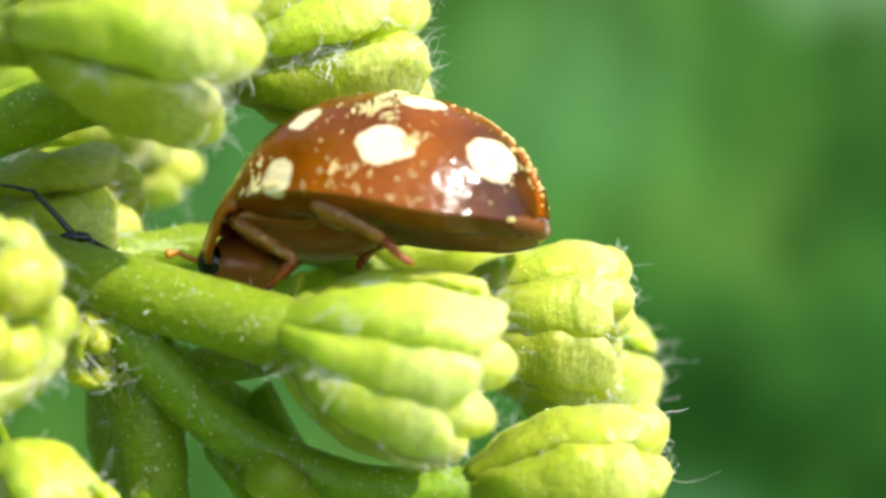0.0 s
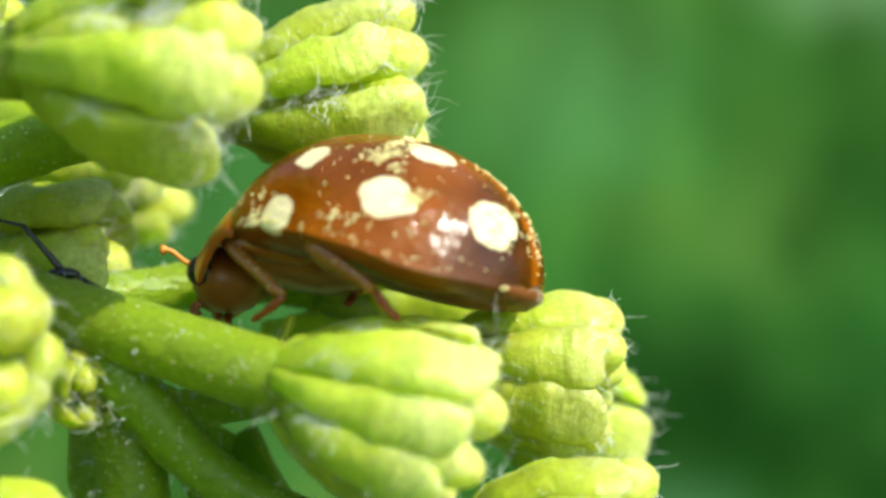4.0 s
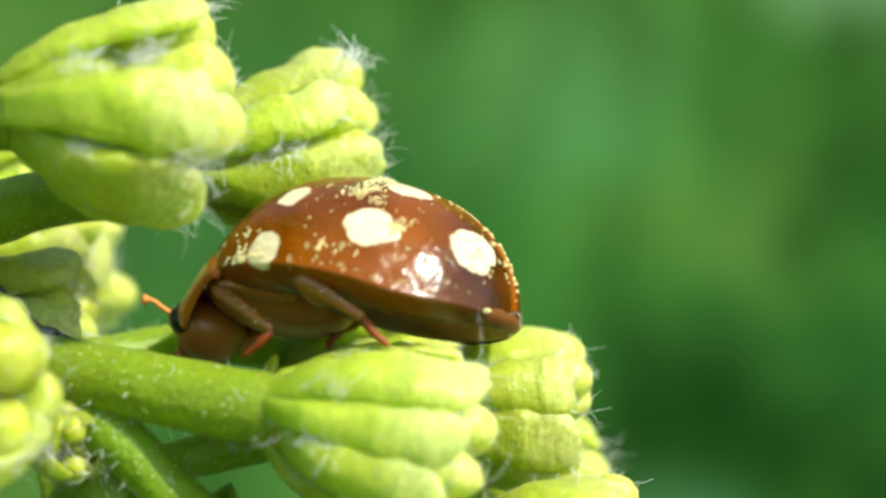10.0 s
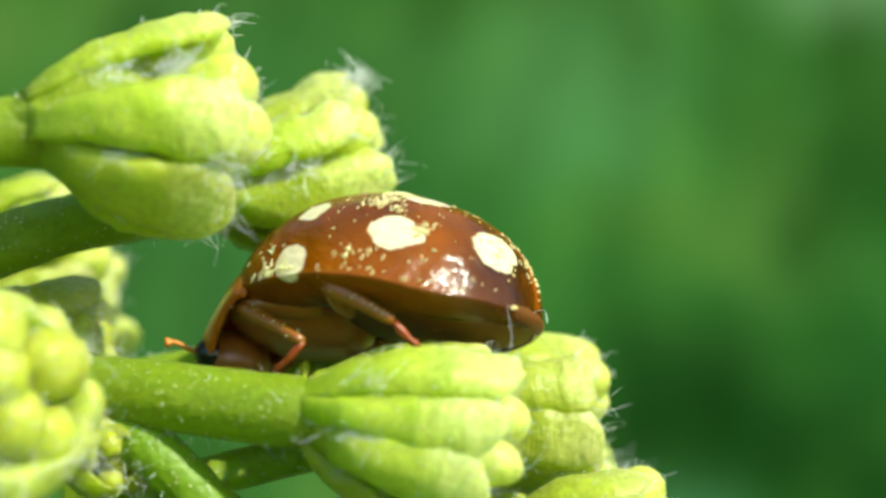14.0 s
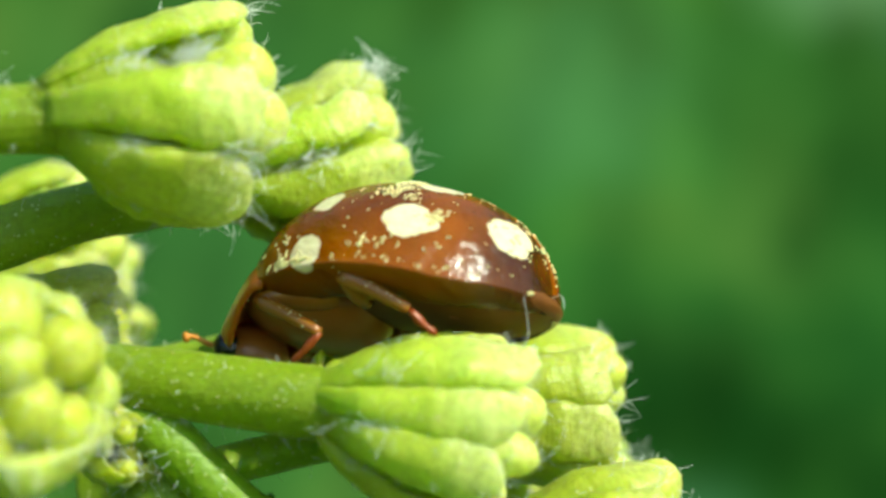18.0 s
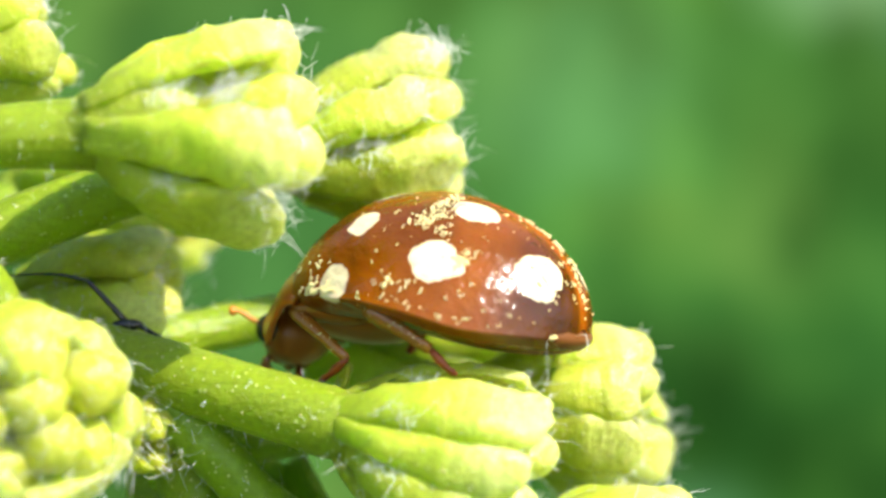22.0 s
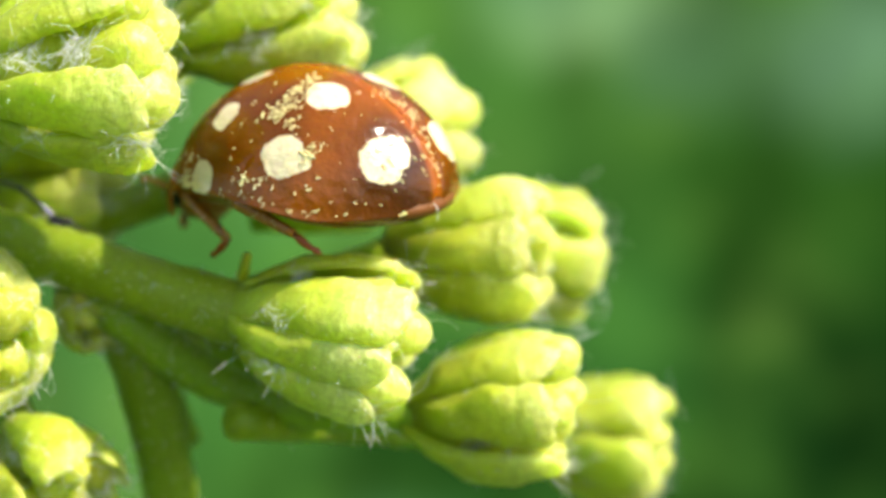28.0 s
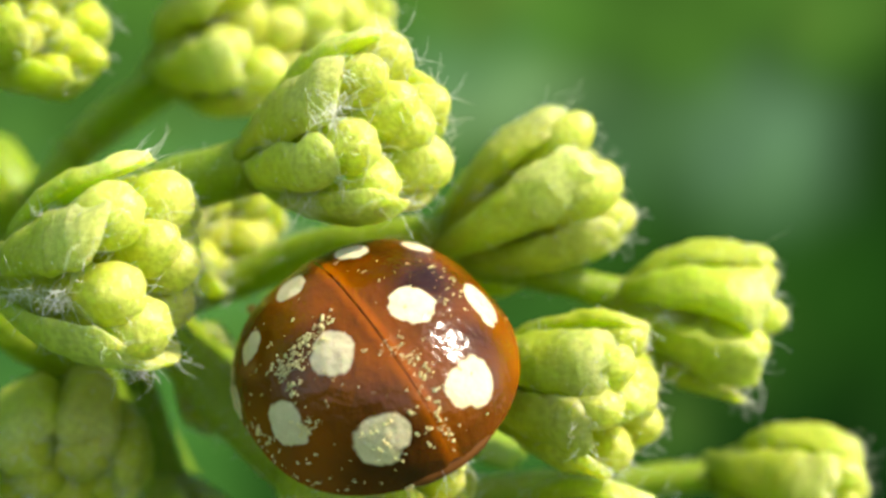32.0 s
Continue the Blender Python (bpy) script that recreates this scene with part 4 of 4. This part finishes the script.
def rounded(rx, ry, rz, at, seg=18, rings=11, squash=1.0):
    """An egg-shaped lump."""
    verts, faces = [], []
    for i in range(rings + 1):
        th = math.pi * (0.02 + 0.96 * i / rings)
        for k in range(seg):
            a = 2 * math.pi * k / seg
            x, y, z = math.cos(th), math.sin(th) * math.cos(a), math.sin(th) * math.sin(a)
            verts.append(Vector((at[0] + rx * x, at[1] + ry * y, at[2] + rz * z * (squash if z < 0 else 1))))
    for i in range(rings):
        for k in range(seg):
            q, r = i * seg + k, i * seg + (k + 1) % seg
            faces.append((q, q + seg, r + seg, r))
    faces.append(tuple(range(seg)))
    faces.append(tuple(range(rings * seg, (rings + 1) * seg))[::-1])
    return verts, faces


def build_ladybird():
    bug = new("ladybird")
    bug.empty_display_size = 0.002
    wing_case(1, SHELL_LEFT, bug)
    wing_case(-1, SHELL_RIGHT, bug)
    part("abdomen", rounded(1.75, 1.65, 0.42, (0.0, 0, -1.10), squash=1.1), BELLY, bug, "dark brown belly")
    part("thorax", rounded(1.10, 1.38, 0.62, (1.95, 0, -1.36)), CHITIN, bug)
    # collar that slopes down over the head
    verts, faces = [], []
    n, mrow = 24, 14
    for i in range(n + 1):
        u = -1 + 2 * i / n
        for k in range(mrow + 1):
            s = k / mrow
            ang = u * 1.42
            x = 2.10 + 1.18 * s ** 0.8 * math.cos(u * 0.95)
            half = 1.72 - 0.62 * s ** 1.4
            verts.append(Vector((x, half * math.sin(ang), -0.44 - 1.30 * s ** 1.35 + (1.20 - 0.62 * s) * (math.cos(ang) - 1))))
    for i in range(n):
        for k in range(mrow):
            q = i * (mrow + 1) + k
            faces.append((q, q + 1, q + mrow + 2, q + mrow + 1))
    collar = part("pronotum", (verts, faces), COLLAR, bug, "amber collar plate with a pale rim")
    mod = collar.modifiers.new("thickness", "SOLIDIFY")
    mod.thickness, mod.offset = 0.07 * MM, -1
    head = part("head", rounded(0.50, 0.68, 0.50, (2.98, 0, -2.08)), CHITIN, bug)
    part("face", rounded(0.20, 0.42, 0.26, (3.16, 0, -2.36), 12, 8), CHITIN, head)
    for s in (1, -1):
        part("eye", rounded(0.23, 0.19, 0.24, (3.12, 0.58 * s, -2.04), 14, 9), DARK, head, "black eye")
        a = smooth_path(((3.28, 0.46 * s, -2.04), (3.46, 0.62 * s, -1.96), (3.62, 0.74 * s, -1.88), (3.76, 0.80 * s, -1.91)), 4)
        part("antenna", tube(a, list(np.linspace(0.042, 0.036, len(a) - 3)) + [0.075, 0.085, 0.04], 8), FEELER, head, "short orange-brown clubbed antenna")
        p = smooth_path(((3.15, 0.22 * s, -2.45), (3.26, 0.30 * s, -2.60), (3.16, 0.34 * s, -2.70)), 4)
        part("mouthpart", tube(p, list(np.linspace(0.06, 0.08, len(p))), 8), CHITIN, head)
    limbs = []
    # legs: hip, knee, ankle, toe, thickness
    for hip, knee, ankle, toe, thick in (
        ((1.15, 1.05, -1.40), (2.24, 1.40, -1.58), (1.10, 1.58, -2.02), (1.52, 1.48, -2.46), 1.02),
        ((1.15, -1.05, -1.40), (2.55, -0.95, -1.80), (3.00, -0.25, -2.62), (2.72, 0.05, -2.74), 1.15),
        ((0.75, 1.0, -1.40), (0.78, 1.82, -1.26), (-0.16, 1.52, -1.60), (-0.52, 1.28, -1.88), 1.08),
        ((0.75, -0.6, -1.40), (1.10, -1.00, -1.40), (1.20, -0.50, -1.80), (1.17, -0.34, -1.95), 0.9),
        ((-0.25, 0.8, -1.35), (-0.62, 0.90, -1.32), (-0.40, 0.70, -1.40), (-0.55, 0.62, -1.44), 0.8),
        ((-0.25, -0.8, -1.35), (-0.62, -0.90, -1.32), (-0.40, -0.70, -1.40), (-0.55, -0.62, -1.44), 0.8),
    ):
        h, k, a, t = (Vector(q) for q in (hip, knee, ankle, toe))
        s = 1 if h.y > 0 else -1
        thigh = smooth_path((h, (h + k) / 2 + Vector((0, 0.05 * s, 0.04)), k), 4)
        shin = smooth_path((k, (k + a) / 2 + Vector((0.04, 0.03 * s, 0.03)), a), 4)
        leg = part("leg", joined((tube(thigh, [w * thick for w in (0.14, 0.19, 0.22, 0.23, 0.22, 0.20, 0.17, 0.14, 0.11)], 12, 0.75),
                                  tube(shin, [w * thick for w in (0.11, 0.12, 0.12, 0.115, 0.11, 0.10, 0.095, 0.09, 0.075)], 12, 0.85))), LEG, bug)
        limbs += [(p, 0.11 * thick, s) for p in shin[:-1]] + [(p, 0.19 * thick, s) for p in thigh[5:]]
        toes = smooth_path((a, (a + t) / 2 + Vector((0, 0, -0.03)), t), 3)
        part("foot", tube(toes, [0.05, 0.060, 0.072, 0.058, 0.045, 0.058, 0.025], 8), FOOT, leg, "orange-red foot")
    wisp = smooth_path(((-1.68, 0.20, -1.05), (-1.82, 0.24, -0.99), (-1.92, 0.30, -1.06), (-1.96, 0.34, -1.20)), 4)
    part("fibre", tube(wisp, [0.004] * len(wisp), 4), HAIR, bug, "white fibre caught at the tail")
    # pollen caught on the wing cases
    rng = random.Random(7)
    grains = []

    def scatter(n, x, v, sx, sv, small=0.014, big=0.036):
        for _ in range(n):
            px, pv = rng.gauss(x, sx), rng.gauss(v, sv)
            if -1.6 < px < 2.2 and abs(pv) < 0.985:
                r = rng.uniform(small, big)
                at, way = on_shell(px, pv, r * 0.3), rng.uniform(0, 6.3)
                for j in range(rng.choice((1, 1, 2, 3, 4, 5))):
                    step = j * r * 0.9
                    way += rng.uniform(-0.9, 0.9)
                    grains.append(crumb(rng, on_shell(px + step * math.cos(way), pv + step * math.sin(way) * 0.6, r * 0.3), r * rng.uniform(0.6, 1.1)))

    scatter(60, 0.38, 0.40, 0.13, 0.06, 0.010, 0.034)
    scatter(34, 0.40, 0.24, 0.13, 0.05, 0.010, 0.036)
    scatter(16, 0.18, 0.47, 0.10, 0.03, 0.010, 0.03)
    scatter(26, -0.35, 0.60, 0.07, 0.035, 0.010, 0.035)
    scatter(7, 0.62, 0.86, 0.10, 0.04, 0.010, 0.04)
    scatter(8, 0.15, 0.86, 0.10, 0.03, 0.010, 0.04)
    scatter(11, -0.5, 0.80, 0.5, 0.08, 0.010, 0.030)
    scatter(40, -1.4, 0.2, 0.2, 0.4, 0.010, 0.034)
    scatter(60, 0.2, 0.4, 1.1, 0.35, 0.006, 0.018)
    scatter(14, 1.78, 0.84, 0.10, 0.06, 0.010, 0.03)
    scatter(22, 1.62, 0.95, 0.16, 0.02, 0.012, 0.034)
    scatter(60, -1.0, -0.08, 0.4, 0.07, 0.010, 0.034)
    scatter(34, 0.1, -0.40, 0.3, 0.12, 0.008, 0.026)
    scatter(34, 1.50, 0.965, 0.22, 0.010, 0.012, 0.034)
    scatter(26, 0.0, 0.955, 0.8, 0.015, 0.008, 0.022)
    for p, r, s in limbs:
        for _ in range(3):
            way = Vector((rng.uniform(-0.6, 0.6), s * rng.uniform(0.2, 1), rng.uniform(-0.2, 1))).normalized()
            grains.append(crumb(rng, p + way * r * 1.02 + Vector((rng.uniform(-0.06, 0.06), 0, rng.uniform(-0.03, 0.03))), rng.uniform(0.008, 0.022)))
    scatter(30, 0.5, -0.45, 0.8, 0.3, 0.006, 0.018)
    dust = part("pollen", joined(grains), POLLEN, bug, "yellow crumbs of pollen")
    dust["kind"] = "stuff"
    dust.data.polygons.foreach_set("use_smooth", [False] * len(dust.data.polygons))
    tagged(bug, "amber-brown ladybird with cream spots dusted with pollen, on a flower head", "ladybird")
    return bug, head


def build_gnat():
    """The small black insect of which two thin legs and a bit of the body show on the stem."""
    fly = new("gnat")
    fly.empty_display_size = 0.002
    part("body", rounded(0.24, 0.10, 0.09, (-5.38, 0.32, -1.18), 12, 8), DARK, fly)
    a = smooth_path(((-5.42, 0.33, -1.12), (-5.65, 0.28, -0.85), (-5.95, 0.23, -0.52)), 4)
    b = smooth_path(((-5.95, 0.23, -0.52), (-6.5, 0.3, -0.42), (-7.4, 0.4, -0.45)), 4)
    part("leg", joined((tube(a, list(np.linspace(0.055, 0.035, len(a))), 8), tube(b, list(np.linspace(0.03, 0.015, len(b))), 8))), DARK, fly)
    c = smooth_path(((-5.2, 0.3, -1.2), (-5.0, 0.2, -1.3), (-4.82, 0.1, -1.38)), 4)
    part("leg", tube(c, list(np.linspace(0.04, 0.02, len(c))), 8), DARK, fly)
    tagged(fly, "tiny black insect with thin jointed legs, on the stem", "insect")
    return fly


build_setting()
plant_thing = build_plant()
ladybird_thing, ladybird_head = build_ladybird()
gnat_thing = build_gnat()
BUG_IN_PLANT = Matrix(((-0.8547, -0.4744, 0.2109, 0), (0.4688, -0.8797, -0.0792, 0), (0.2231, 0.0312, 0.9743, 0), (0, 0, 0, 1)))


def motions():
    poses = plant_poses()
    walk(plant_thing, poses)
    own = {row[0]: before_lens(row) for row in BEETLE_ROWS}
    for t in (27.0, 27.5, 28.0):
        step = (t - 26.5) / 2
        own[t] = Matrix.LocRotScale(own[26.5].translation.lerp(own[28.5].translation, step), own[26.5].to_quaternion().slerp(own[28.5].to_quaternion(), step), None)
    walk(ladybird_thing, [(t, m @ own[t] @ BUG_IN_PLANT) for t, m in poses])
    walk(gnat_thing, poses)
    # the head dips and rises while the ladybird feeds: seconds, degrees
    neck = Matrix.Translation(Vector((2.5, 0, -1.8)) * MM)
    nods = ((0, 12), (1.0, 13), (1.5, 6), (2.0, -12), (2.5, -10), (3.0, 2), (6.0, 0), (9.5, -2), (10.5, 4), (13, 9), (17.5, 9), (19, 5), (20.5, 2), (22, 0), (24.5, -3), (28.5, 0), (32, 2))
    walk(ladybird_head, [(t, neck @ pose(0, 0, 0, 0, a, 0) @ neck.inverted()) for t, a in nods])


motions()
